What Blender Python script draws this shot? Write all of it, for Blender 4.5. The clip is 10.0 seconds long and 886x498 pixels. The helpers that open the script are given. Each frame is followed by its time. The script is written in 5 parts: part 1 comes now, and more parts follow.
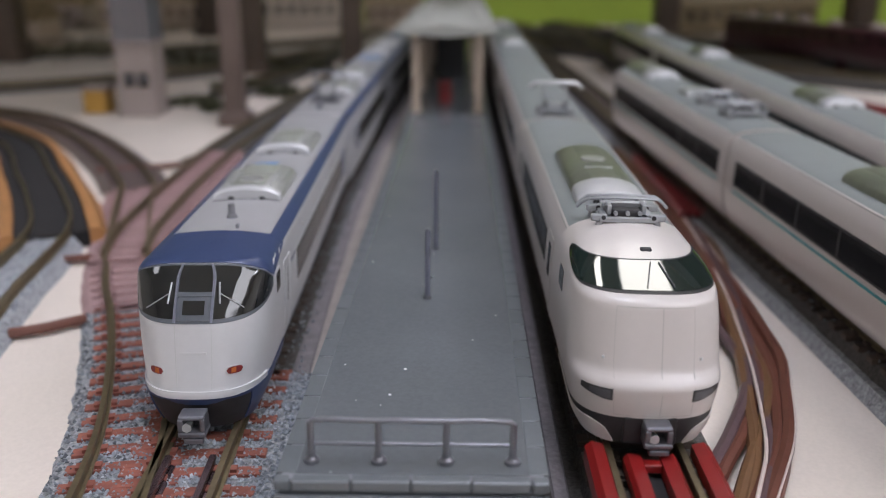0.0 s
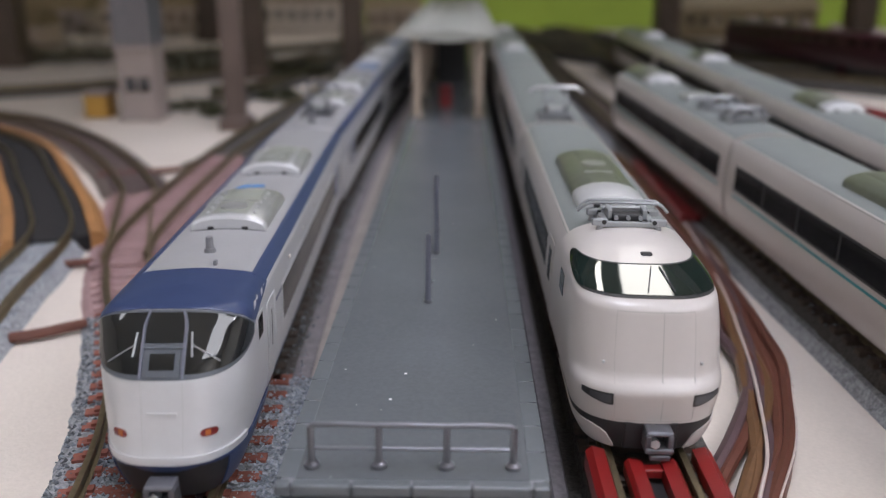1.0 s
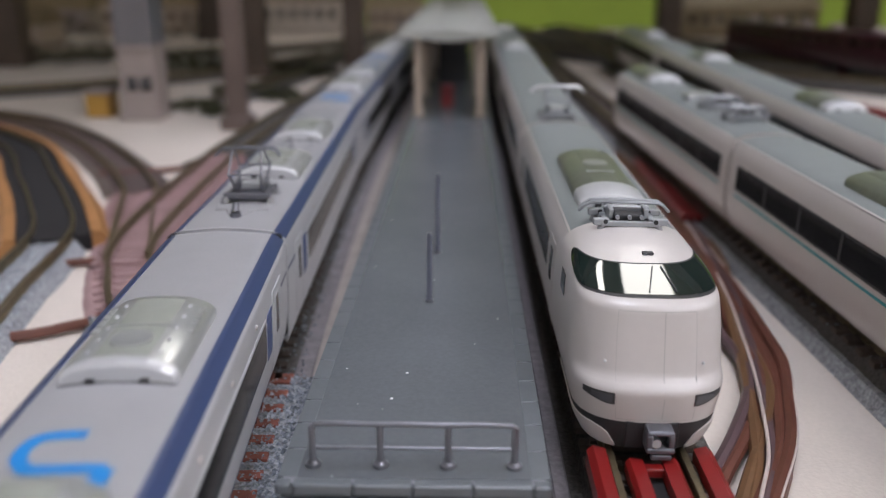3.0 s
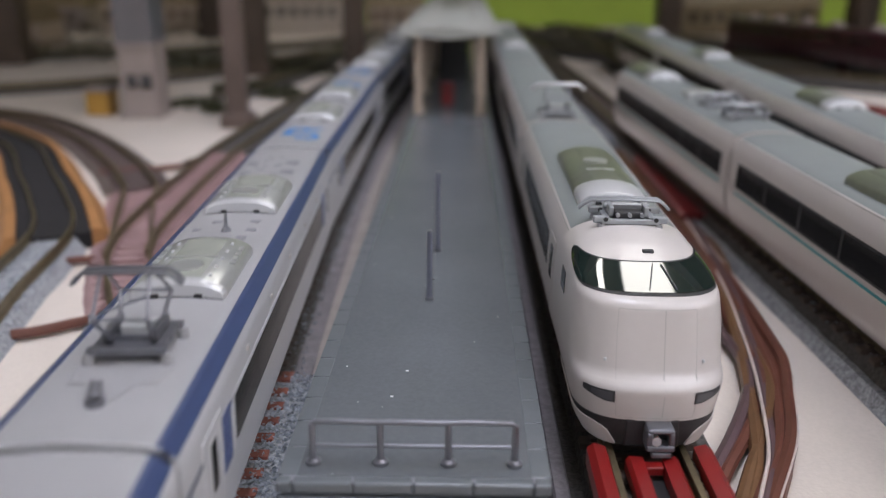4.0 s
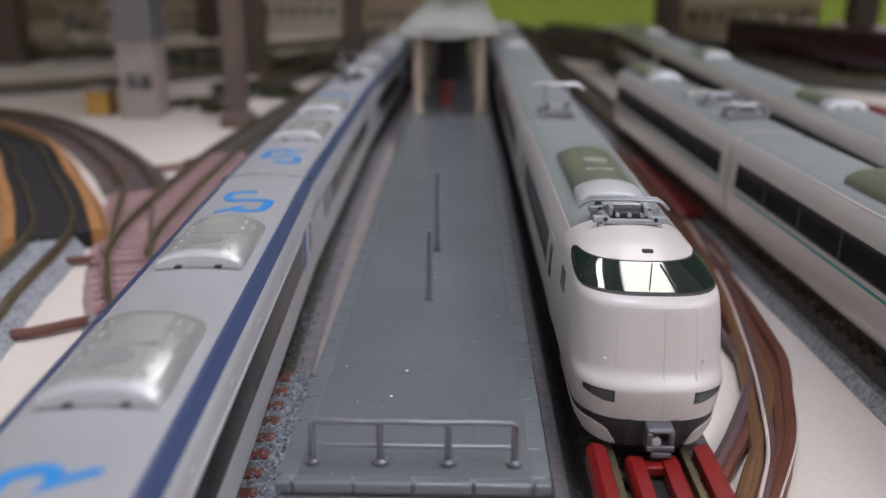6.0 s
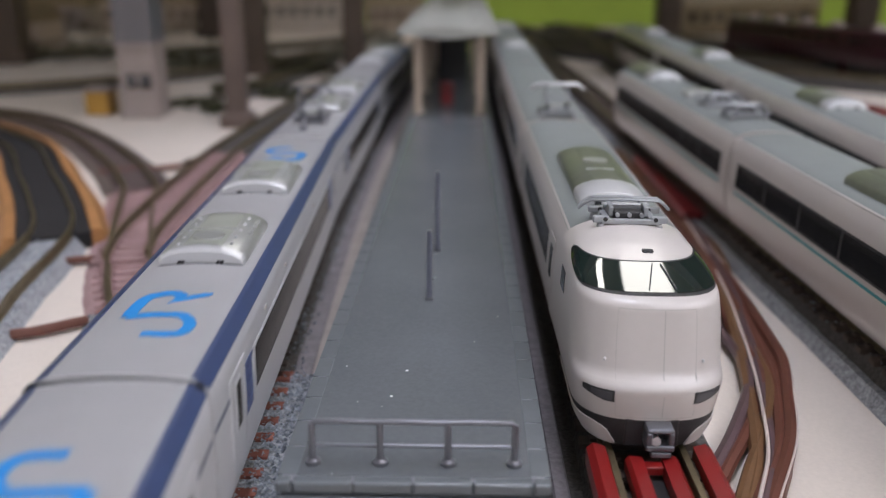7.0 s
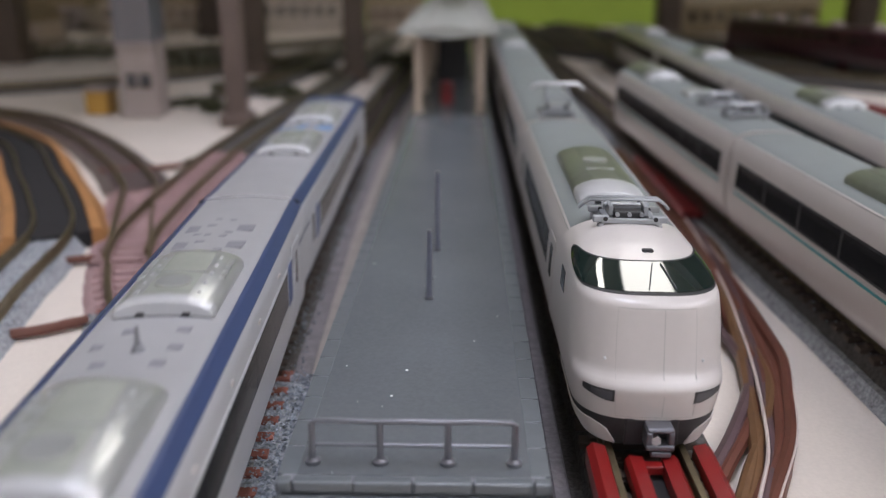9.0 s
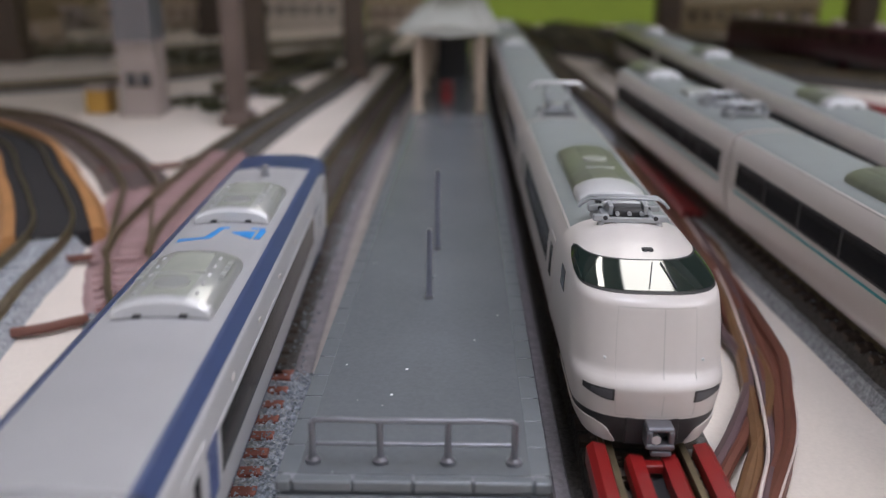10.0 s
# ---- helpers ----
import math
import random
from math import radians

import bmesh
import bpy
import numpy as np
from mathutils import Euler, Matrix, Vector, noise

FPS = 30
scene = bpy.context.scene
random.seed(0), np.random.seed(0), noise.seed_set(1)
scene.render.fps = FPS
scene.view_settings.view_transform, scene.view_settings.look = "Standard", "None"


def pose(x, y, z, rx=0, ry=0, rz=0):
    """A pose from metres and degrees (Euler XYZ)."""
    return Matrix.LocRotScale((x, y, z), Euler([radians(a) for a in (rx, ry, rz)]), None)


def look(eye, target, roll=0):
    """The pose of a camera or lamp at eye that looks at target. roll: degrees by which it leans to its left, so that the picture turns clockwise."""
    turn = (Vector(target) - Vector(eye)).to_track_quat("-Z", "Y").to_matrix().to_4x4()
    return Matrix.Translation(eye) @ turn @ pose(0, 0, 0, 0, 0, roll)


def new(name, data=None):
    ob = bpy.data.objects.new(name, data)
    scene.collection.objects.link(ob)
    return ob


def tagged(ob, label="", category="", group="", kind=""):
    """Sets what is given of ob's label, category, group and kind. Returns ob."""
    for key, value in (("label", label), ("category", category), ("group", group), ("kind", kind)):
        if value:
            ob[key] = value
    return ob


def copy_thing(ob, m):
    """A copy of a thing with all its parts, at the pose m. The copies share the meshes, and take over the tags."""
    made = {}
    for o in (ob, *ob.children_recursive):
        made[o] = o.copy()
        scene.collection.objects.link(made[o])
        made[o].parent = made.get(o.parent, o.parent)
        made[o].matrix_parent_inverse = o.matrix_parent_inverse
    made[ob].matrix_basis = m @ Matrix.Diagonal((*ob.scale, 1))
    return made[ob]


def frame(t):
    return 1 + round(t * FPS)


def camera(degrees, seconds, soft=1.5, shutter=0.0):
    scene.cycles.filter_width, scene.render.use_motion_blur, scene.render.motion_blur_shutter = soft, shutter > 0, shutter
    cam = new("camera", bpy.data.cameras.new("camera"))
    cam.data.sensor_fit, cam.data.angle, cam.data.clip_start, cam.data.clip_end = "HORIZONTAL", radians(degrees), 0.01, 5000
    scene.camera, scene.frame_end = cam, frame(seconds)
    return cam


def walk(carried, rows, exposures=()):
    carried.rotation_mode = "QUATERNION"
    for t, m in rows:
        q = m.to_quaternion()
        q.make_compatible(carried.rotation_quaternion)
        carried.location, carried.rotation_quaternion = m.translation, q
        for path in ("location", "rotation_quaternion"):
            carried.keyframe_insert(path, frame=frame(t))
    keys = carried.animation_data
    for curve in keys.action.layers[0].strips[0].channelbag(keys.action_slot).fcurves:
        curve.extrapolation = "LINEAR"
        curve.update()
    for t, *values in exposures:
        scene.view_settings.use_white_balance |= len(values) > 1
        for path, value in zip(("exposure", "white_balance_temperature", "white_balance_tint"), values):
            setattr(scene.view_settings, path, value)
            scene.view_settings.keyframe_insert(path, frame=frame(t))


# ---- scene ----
cam = camera(53.5, 10.0, soft=1.1, shutter=0.4)
cam.data.dof.use_dof = True
cam.data.dof.focus_distance = 0.125
cam.data.dof.aperture_fstop = 17.5
MM = 0.001


def P(x, y, z, rx=0, ry=0, rz=0):
    """A pose from millimetres and degrees."""
    return pose(x * MM, y * MM, z * MM, rx, ry, rz)


# ---- camera: stands on the layout, with a slight tremor of the support ----
TILT, TURN = 71.95, 1.26
SHAKE = [(0.0, 0, 0), (0.25, 1, 3), (0.5, 2, 6), (1.0, 1, 8), (1.5, 2, 9.3), (2.0, 2, 8), (2.5, 3, 8), (2.8, 3.2, 7.4),
         (3.8, 3.6, 4), (4.0, 3.6, 3.2), (4.5, 3.2, 3), (5.0, 3, 2.2), (5.5, 3, 2.8), (7.0, 3, 2.8), (7.5, 2.7, 3),
         (8.0, 3, 2), (9.0, 3, 2), (9.5, 2.7, 1.8), (10.0, 3, 0.3)]
walk(cam, [(t, P(0, 0, 69, TILT + dy * 0.0368, 0, TURN + dx * 0.0387)) for t, dx, dy in SHAKE])

# ---- light: a room with a window behind the camera and ceiling panels, all unseen ----
world = bpy.data.worlds.new("room_air")
scene.world = world
world.use_nodes = True
world.node_tree.nodes["Background"].inputs[0].default_value = (0.75, 0.85, 1.0, 1)
world.node_tree.nodes["Background"].inputs[1].default_value = 0.6
scene.view_settings.exposure = -0.22


def area(name, m, sx, sy, power, color):
    d = bpy.data.lights.new(name, "AREA")
    d.shape, d.size, d.size_y, d.energy, d.color = "RECTANGLE", sx, sy, power, color
    ob = new(name, d)
    ob.matrix_world = m
    return ob


COOL, WARM = (0.84, 0.885, 1.09), (1.0, 0.95, 0.84)
# 1, 3, 4 sit where windscreens mirror them; 2, 5, 6 are added fill
LAMPS = [(490, 1500, 300, 800, 4.0, WARM), (60, 250, 320, 700, 10.0, COOL), (40, 1640, 110, 560, 1.5, WARM), (1000, -750, 1100, 1200, 5.5, COOL), (-1550, 200, 300, 1300, 1.2, COOL), (1550, 200, 300, 1300, 5.0, COOL)]
for x, y, w, l, p, tint in LAMPS:
    area("ceiling_light_lamp", look((x * MM, y * MM, 1.555), (x * MM, y * MM, 0)), w * MM, l * MM, p, tint)
area("window_daylight", look((0.1, -1.46, 0.75), (0.1, 0.3, 0.0)), 1.3, 0.9, 0.7, (0.86, 0.93, 1.0))


# ---- materials ----
def mat(name, color, rough=0.5, metal=0.0, var=0.12, scale=120.0, bump=0.0, fine=900.0, spec=0.5, coat=0.0):
    """Paint or plastic with two scales of mottling and a fine relief."""
    m = bpy.data.materials.new(name)
    m.use_nodes = True
    nt = m.node_tree
    b = nt.nodes["Principled BSDF"]
    b.inputs["Roughness"].default_value, b.inputs["Metallic"].default_value = rough, metal
    b.inputs["Specular IOR Level"].default_value = spec
    b.inputs["Coat Weight"].default_value = coat
    co = nt.nodes.new("ShaderNodeTexCoord")
    n1, n2 = nt.nodes.new("ShaderNodeTexNoise"), nt.nodes.new("ShaderNodeTexNoise")
    n1.inputs["Scale"].default_value, n1.inputs["Detail"].default_value = scale, 5
    n2.inputs["Scale"].default_value, n2.inputs["Detail"].default_value = fine, 3
    for n in (n1, n2):
        nt.links.new(co.outputs["Object"], n.inputs["Vector"])
    mx = nt.nodes.new("ShaderNodeMath")
    mx.operation = "MULTIPLY_ADD"
    mx.inputs[1].default_value = 0.45
    nt.links.new(n2.outputs[0], mx.inputs[0])
    sc = nt.nodes.new("ShaderNodeMath")
    sc.operation = "MULTIPLY"
    sc.inputs[1].default_value = 0.55
    nt.links.new(n1.outputs[0], sc.inputs[0])
    nt.links.new(sc.outputs[0], mx.inputs[2])
    ramp = nt.nodes.new("ShaderNodeValToRGB")
    ramp.color_ramp.elements[0].position, ramp.color_ramp.elements[1].position = 0.3, 0.7
    ramp.color_ramp.elements[0].color = (*[c * (1 - var) for c in color], 1)
    ramp.color_ramp.elements[1].color = (*[min(1, c * (1 + var)) for c in color], 1)
    nt.links.new(mx.outputs[0], ramp.inputs[0])
    nt.links.new(ramp.outputs[0], b.inputs["Base Color"])
    if bump:
        bp = nt.nodes.new("ShaderNodeBump")
        bp.inputs["Strength"].default_value, bp.inputs["Distance"].default_value = bump, 0.0003
        nt.links.new(n2.outputs[0], bp.inputs["Height"])
        nt.links.new(bp.outputs[0], b.inputs["Normal"])
    return m


def pieces(m, amount=0.25):
    """Let each separate piece take its own shade."""
    nt = m.node_tree
    b = nt.nodes["Principled BSDF"]
    src = b.inputs["Base Color"].links[0].from_socket
    info = nt.nodes.new("ShaderNodeObjectInfo")
    geo = nt.nodes.new("ShaderNodeNewGeometry")
    add = nt.nodes.new("ShaderNodeMath")
    add.operation = "ADD"
    nt.links.new(info.outputs["Random"], add.inputs[0])
    nt.links.new(geo.outputs["Random Per Island"], add.inputs[1])
    rng = nt.nodes.new("ShaderNodeMapRange")
    rng.inputs["From Max"].default_value = 2.0
    rng.inputs["To Min"].default_value, rng.inputs["To Max"].default_value = 1 - amount, 1 + amount
    nt.links.new(add.outputs[0], rng.inputs["Value"])
    hsv = nt.nodes.new("ShaderNodeHueSaturation")
    nt.links.new(src, hsv.inputs["Color"])
    nt.links.new(rng.outputs[0], hsv.inputs["Value"])
    nt.links.new(hsv.outputs[0], b.inputs["Base Color"])
    return m


def glow(name, color, strength):
    m = bpy.data.materials.new(name)
    m.use_nodes = True
    b = m.node_tree.nodes["Principled BSDF"]
    b.inputs["Base Color"].default_value = (*color, 1)
    b.inputs["Emission Color"].default_value = (*color, 1)
    b.inputs["Emission Strength"].default_value = strength
    return m


M_CREAM = mat("cream_board", (0.66, 0.585, 0.52), 0.75, var=0.07, scale=25, bump=0.25, fine=1400)
M_PLAT = mat("platform_grey", (0.135, 0.146, 0.158), 0.26, var=0.13, scale=40, bump=0.05, fine=1500)
M_COPE = pieces(mat("coping_grey", (0.128, 0.14, 0.153), 0.34, var=0.08, scale=200, bump=0.05), 0.05)
M_JOINT = mat("pale_joint", (0.27, 0.28, 0.30), 0.6)
M_STEEL = mat("painted_steel", (0.20, 0.20, 0.225), 0.32, 0.55, var=0.1, scale=300)
M_SILVER = mat("silver_paint", (0.60, 0.61, 0.62), 0.32, 0.55, var=0.05, scale=300, bump=0.04, fine=2500)
M_AC = mat("bright_silver_paint", (0.64, 0.64, 0.66), 0.32, 0.35, var=0.05, scale=300, bump=0.04, fine=2500)
M_SIDE = mat("pearl_silver_side", (0.665, 0.665, 0.69), 0.28, 0.18, var=0.03, scale=200, coat=0.15)
M_ROOF = mat("roof_grey", (0.36, 0.355, 0.365), 0.5, 0.1, var=0.05, scale=150, bump=0.05, fine=2500)
M_NAVY = mat("navy_paint", (0.042, 0.062, 0.145), 0.34, var=0.06, scale=200)
M_NAVYS = mat("navy_print", (0.07, 0.10, 0.24), 0.4, var=0.06, scale=200)
M_LOGO = mat("sky_blue_print", (0.02, 0.24, 0.62), 0.45, var=0.04)
M_GREYP = mat("grey_print", (0.22, 0.22, 0.24), 0.5)
M_GLASS = mat("dark_glass", (0.012, 0.014, 0.016), 0.05, var=0.1, spec=1.0)
M_WIN = mat("side_window_glass", (0.012, 0.013, 0.016), 0.15, var=0.1, spec=0.2)
M_GLASSG = mat("green_tinted_glass", (0.012, 0.022, 0.02), 0.04, var=0.1, spec=1.0)
M_FRAME = mat("window_frame_grey", (0.11, 0.12, 0.14), 0.45)
M_POLE = mat("blue_grey_metal", (0.20, 0.205, 0.26), 0.35, 0.3, var=0.1, scale=300)
M_PANTO = mat("pale_grey_metal", (0.36, 0.37, 0.39), 0.35, 0.35, var=0.1, scale=300)
M_BLACK = mat("black_plastic", (0.024, 0.023, 0.025), 0.5, var=0.2)
M_WHITE = mat("ivory_white_body", (0.585, 0.54, 0.52), 0.3, var=0.025, scale=120, coat=0.2)
M_ROOFW = mat("pale_grey_roof", (0.23, 0.25, 0.245), 0.5, var=0.05, scale=150)
# olive stands for the lime wall mirrored in glossy silver covers
M_ACTOP = mat("olive_reflection_grey", (0.20, 0.215, 0.165), 0.28, 0.3, var=0.12, scale=400, bump=0.05)
M_TEAL = mat("teal_stripe", (0.03, 0.30, 0.33), 0.4)
M_ORANGE = mat("amber_lens", (0.55, 0.16, 0.05), 0.25)
M_CLEAR = mat("grey_lens", (0.10, 0.10, 0.11), 0.15)
M_RAIL = mat("brass_rail", (0.19, 0.15, 0.09), 0.4, 0.6, var=0.25, scale=300)
M_SEAM = mat("shadow_seam", (0.42, 0.40, 0.38), 0.6)
M_RAILP = mat("purple_brown_rail", (0.16, 0.11, 0.12), 0.25, 0.8, var=0.2, scale=300)
M_TIE = pieces(mat("brick_red_sleeper", (0.26, 0.085, 0.06), 0.65, var=0.3, scale=300, bump=0.2), 0.2)
M_TIEP = pieces(mat("mauve_sleeper", (0.33, 0.21, 0.21), 0.7, var=0.2, scale=300), 0.2)
M_TIED = pieces(mat("dark_brown_sleeper", (0.07, 0.05, 0.04), 0.7, var=0.2, scale=300), 0.2)
M_FOOT = mat("mauve_grey_verge", (0.20, 0.18, 0.19), 0.8, var=0.3, scale=500, bump=0.5, fine=1500)
M_BALL = mat("grey_ballast", (0.31, 0.32, 0.34), 0.85, var=0.5, scale=900, bump=0.9, fine=1800)
M_STONE = pieces(mat("ballast_stone", (0.32, 0.345, 0.385), 0.7, var=0.3, scale=600, bump=0.3), 0.75)
M_DBALL = mat("dark_ballast", (0.08, 0.073, 0.068), 0.85, var=0.5, scale=900, bump=0.9, fine=1800)
M_EDGE = mat("shaded_board_edge", (0.36, 0.31, 0.285), 0.8, var=0.15, scale=200, bump=0.3, fine=1500)
M_BROWNB = mat("brown_trackbed", (0.12, 0.092, 0.08), 0.85, var=0.4, scale=300, bump=0.6, fine=1500)
M_ROADB = mat("charcoal_trackbed", (0.018, 0.016, 0.017), 0.9, var=0.3, scale=200, bump=0.3)
M_ORWOOD = mat("orange_plywood", (0.40, 0.19, 0.07), 0.6, var=0.2, scale=90, bump=0.2)
M_RED = mat("red_plastic", (0.22, 0.010, 0.010), 0.35, var=0.08, scale=150)
M_DRED = mat("dark_red_plastic", (0.20, 0.02, 0.02), 0.45, var=0.15, scale=150)
M_WBROWN = mat("brown_wire", (0.13, 0.045, 0.03), 0.4, var=0.15, scale=200)
M_WGREY = mat("grey_wire", (0.10, 0.06, 0.065), 0.4, var=0.15, scale=200)
M_WOCH = mat("ochre_wire", (0.15, 0.075, 0.035), 0.4, var=0.15, scale=200)
M_WPALE = mat("pale_wire", (0.6, 0.5, 0.46), 0.4, var=0.1, scale=200)
M_POST = mat("dark_brown_wood", (0.075, 0.05, 0.035), 0.6, var=0.3, scale=60, bump=0.3)
M_BEIGE = mat("beige_plastic", (0.50, 0.40, 0.32), 0.5, var=0.08)
M_TAN = mat("tan_wall", (0.24, 0.18, 0.10), 0.6, var=0.15, scale=60)
M_TOWER = mat("pinkish_grey_wall", (0.36, 0.30, 0.28), 0.6, var=0.1, scale=80)
M_TOWERD = mat("slate_grey_panel", (0.13, 0.13, 0.15), 0.5, var=0.1, scale=80)
M_YELLOW = mat("ochre_yellow", (0.50, 0.28, 0.06), 0.5)
M_MAROON = mat("maroon_body", (0.05, 0.010, 0.018), 0.3, var=0.1, scale=120, coat=0.3)
M_ACS = mat("grey_silver_paint", (0.50, 0.51, 0.50), 0.28, 0.5, var=0.06, scale=300, bump=0.04, fine=2500)
M_POSTL = mat("mauve_brown_wood", (0.14, 0.10, 0.085), 0.6, var=0.25, scale=60, bump=0.3)
# silver tinted slightly green for the reflected wall
M_COVER = mat("silver_cover_paint", (0.38, 0.395, 0.35), 0.46, 0.3, var=0.08, scale=400, bump=0.05)
M_DULL = pieces(mat("dull_mauve_brown_sleeper", (0.12, 0.085, 0.08), 0.7, var=0.25, scale=300), 0.2)
M_LIME = mat("lime_green_paint", (0.24, 0.33, 0.038), 0.8, var=0.1, scale=4, fine=60)
M_DIM = mat("dim_room_grey", (0.07, 0.065, 0.06), 0.85, var=0.1, scale=3, fine=80)
M_WALL = mat("off_white_paint", (0.75, 0.72, 0.66), 0.85, var=0.04, scale=3, fine=80)
M_FLOOR = mat("wood_floor", (0.30, 0.19, 0.11), 0.5, var=0.25, scale=6, fine=60)
M_DUST = mat("pale_dust", (0.75, 0.75, 0.76), 0.8)
M_SCRUB = pieces(mat("olive_scrub", (0.05, 0.052, 0.02), 0.9, var=0.3, scale=300), 0.4)
M_CANOPY = mat("canopy_grey", (0.40, 0.40, 0.37), 0.5, var=0.08, scale=80)


# ---- mesh helpers (millimetres in, metres out) ----
def part(name, bm, material, parent, label="", smooth=False):
    bmesh.ops.scale(bm, vec=(MM, MM, MM), verts=bm.verts)
    me = bpy.data.meshes.new(name)
    bmesh.ops.recalc_face_normals(bm, faces=bm.faces)
    bm.to_mesh(me)
    bm.free()
    me.materials.append(material)
    if smooth:
        for p in me.polygons:
            p.use_smooth = True
        me.set_sharp_from_angle(angle=radians(40))
    ob = new(name, me)
    ob.parent = parent
    if label:
        tagged(ob, label)
    return ob


def share(name, me, parent, m):
    """One more piece on a shared mesh."""
    ob = new(name, me)
    ob.parent = parent
    ob.matrix_basis = m
    return ob


def thing(name, m, label, category, group="", kind=""):
    ob = new(name)
    ob.empty_display_size = 0.01
    ob.matrix_basis = m
    return tagged(ob, label, category, group, kind)


def box(bm, x, y, z, sx, sy, sz, bevel=0.0, rz=0.0):
    """A box with its centre at x, y and its base at z."""
    r = bmesh.ops.create_cube(bm, size=1)
    m = Matrix.LocRotScale((x, y, z + sz / 2), Euler((0, 0, radians(rz))), (sx, sy, sz))
    bmesh.ops.transform(bm, matrix=m, verts=r["verts"])
    if bevel:
        ed = list({e for v in r["verts"] for e in v.link_edges})
        bmesh.ops.bevel(bm, geom=ed, offset=bevel, segments=2, affect="EDGES", profile=0.5)
    return bm


def rod(bm, a, b, r, n=8, r2=None):
    a, b = Vector(a), Vector(b)
    d = b - a
    res = bmesh.ops.create_cone(bm, cap_ends=True, segments=n, radius1=r, radius2=r if r2 is None else r2, depth=d.length)
    m = Matrix.Translation((a + b) / 2) @ d.to_track_quat("Z", "Y").to_matrix().to_4x4()
    bmesh.ops.transform(bm, matrix=m, verts=res["verts"])
    return bm


def tube(bm, pts, r, n=8):
    pts = [Vector(p) for p in pts]
    rings = []
    for i, p in enumerate(pts):
        d = (pts[min(i + 1, len(pts) - 1)] - pts[max(i - 1, 0)]).normalized()
        u = d.cross(Vector((0, 0, 1)))
        u = u.normalized() if u.length > 1e-4 else Vector((1, 0, 0))
        w = u.cross(d)
        rings.append([bm.verts.new(p + r * (math.cos(k * math.tau / n) * u + math.sin(k * math.tau / n) * w)) for k in range(n)])
    for a, b in zip(rings, rings[1:]):
        for k in range(n):
            bm.faces.new((a[k], a[(k + 1) % n], b[(k + 1) % n], b[k]))
    bm.faces.new(rings[0]), bm.faces.new(rings[-1])
    return bm


def spline(pts, step=4.0):
    """A smooth line through points, at even steps."""
    pts = [Vector((*p, 0)) if len(p) == 2 else Vector(p) for p in pts]
    ext = [2 * pts[0] - pts[1], *pts, 2 * pts[-1] - pts[-2]]
    fine = []
    for a, b, c, d in zip(ext, ext[1:], ext[2:], ext[3:]):
        for k in range(24):
            t = k / 24
            fine.append(0.5 * (2 * b + (c - a) * t + (2 * a - 5 * b + 4 * c - d) * t * t + (3 * b - a - 3 * c + d) * t ** 3))
    fine.append(pts[-1])
    cum = [0.0]
    for a, b in zip(fine, fine[1:]):
        cum.append(cum[-1] + (b - a).length)
    n = max(2, int(cum[-1] / step) + 1)
    at = np.linspace(0, cum[-1], n)
    arr = np.array([tuple(v) for v in fine])
    return [Vector([float(np.interp(s, cum, arr[:, k])) for k in range(3)]) for s in at]


def sweep(bm, line, section):
    """Carry a closed section (across, up) along a level line."""
    rings = []
    for i, p in enumerate(line):
        d = (line[min(i + 1, len(line) - 1)] - line[max(i - 1, 0)])
        d.z = 0
        d.normalize()
        side = Vector((d.y, -d.x, 0))
        rings.append([bm.verts.new(p + side * u + Vector((0, 0, w))) for u, w in section])
    n = len(section)
    for a, b in zip(rings, rings[1:]):
        for k in range(n):
            bm.faces.new((a[k], a[(k + 1) % n], b[(k + 1) % n], b[k]))
    bm.faces.new(rings[0]), bm.faces.new(rings[-1])
    return bm


def grid(bm, f, us, vs):
    """A sheet of quads through f(u, v)."""
    rows = [[bm.verts.new(f(u, v)) for u in us] for v in vs]
    for a, b in zip(rows, rows[1:]):
        for k in range(len(us) - 1):
            bm.faces.new((a[k], a[k + 1], b[k + 1], b[k]))
    return bm


def slab(bm, f, us, vs, thick):
    """A curved sheet with thickness: f(u, v, offset)."""
    nu, nv = len(us), len(vs)
    top = [[bm.verts.new(f(u, v, thick)) for u in us] for v in vs]
    bot = [[bm.verts.new(f(u, v, -0.12)) for u in us] for v in vs]
    for j in range(nv - 1):
        for i in range(nu - 1):
            bm.faces.new((top[j][i], top[j][i + 1], top[j + 1][i + 1], top[j + 1][i]))
            bm.faces.new((bot[j][i], bot[j + 1][i], bot[j + 1][i + 1], bot[j][i + 1]))
    ring = [(0, i) for i in range(nu)] + [(j, nu - 1) for j in range(1, nv)] + [(nv - 1, i) for i in range(nu - 2, -1, -1)] + [(j, 0) for j in range(nv - 2, 0, -1)]
    for (a, b), (c, d) in zip(ring, ring[1:] + ring[:1]):
        bm.faces.new((top[a][b], bot[a][b], bot[c][d], top[c][d]))
    return bm


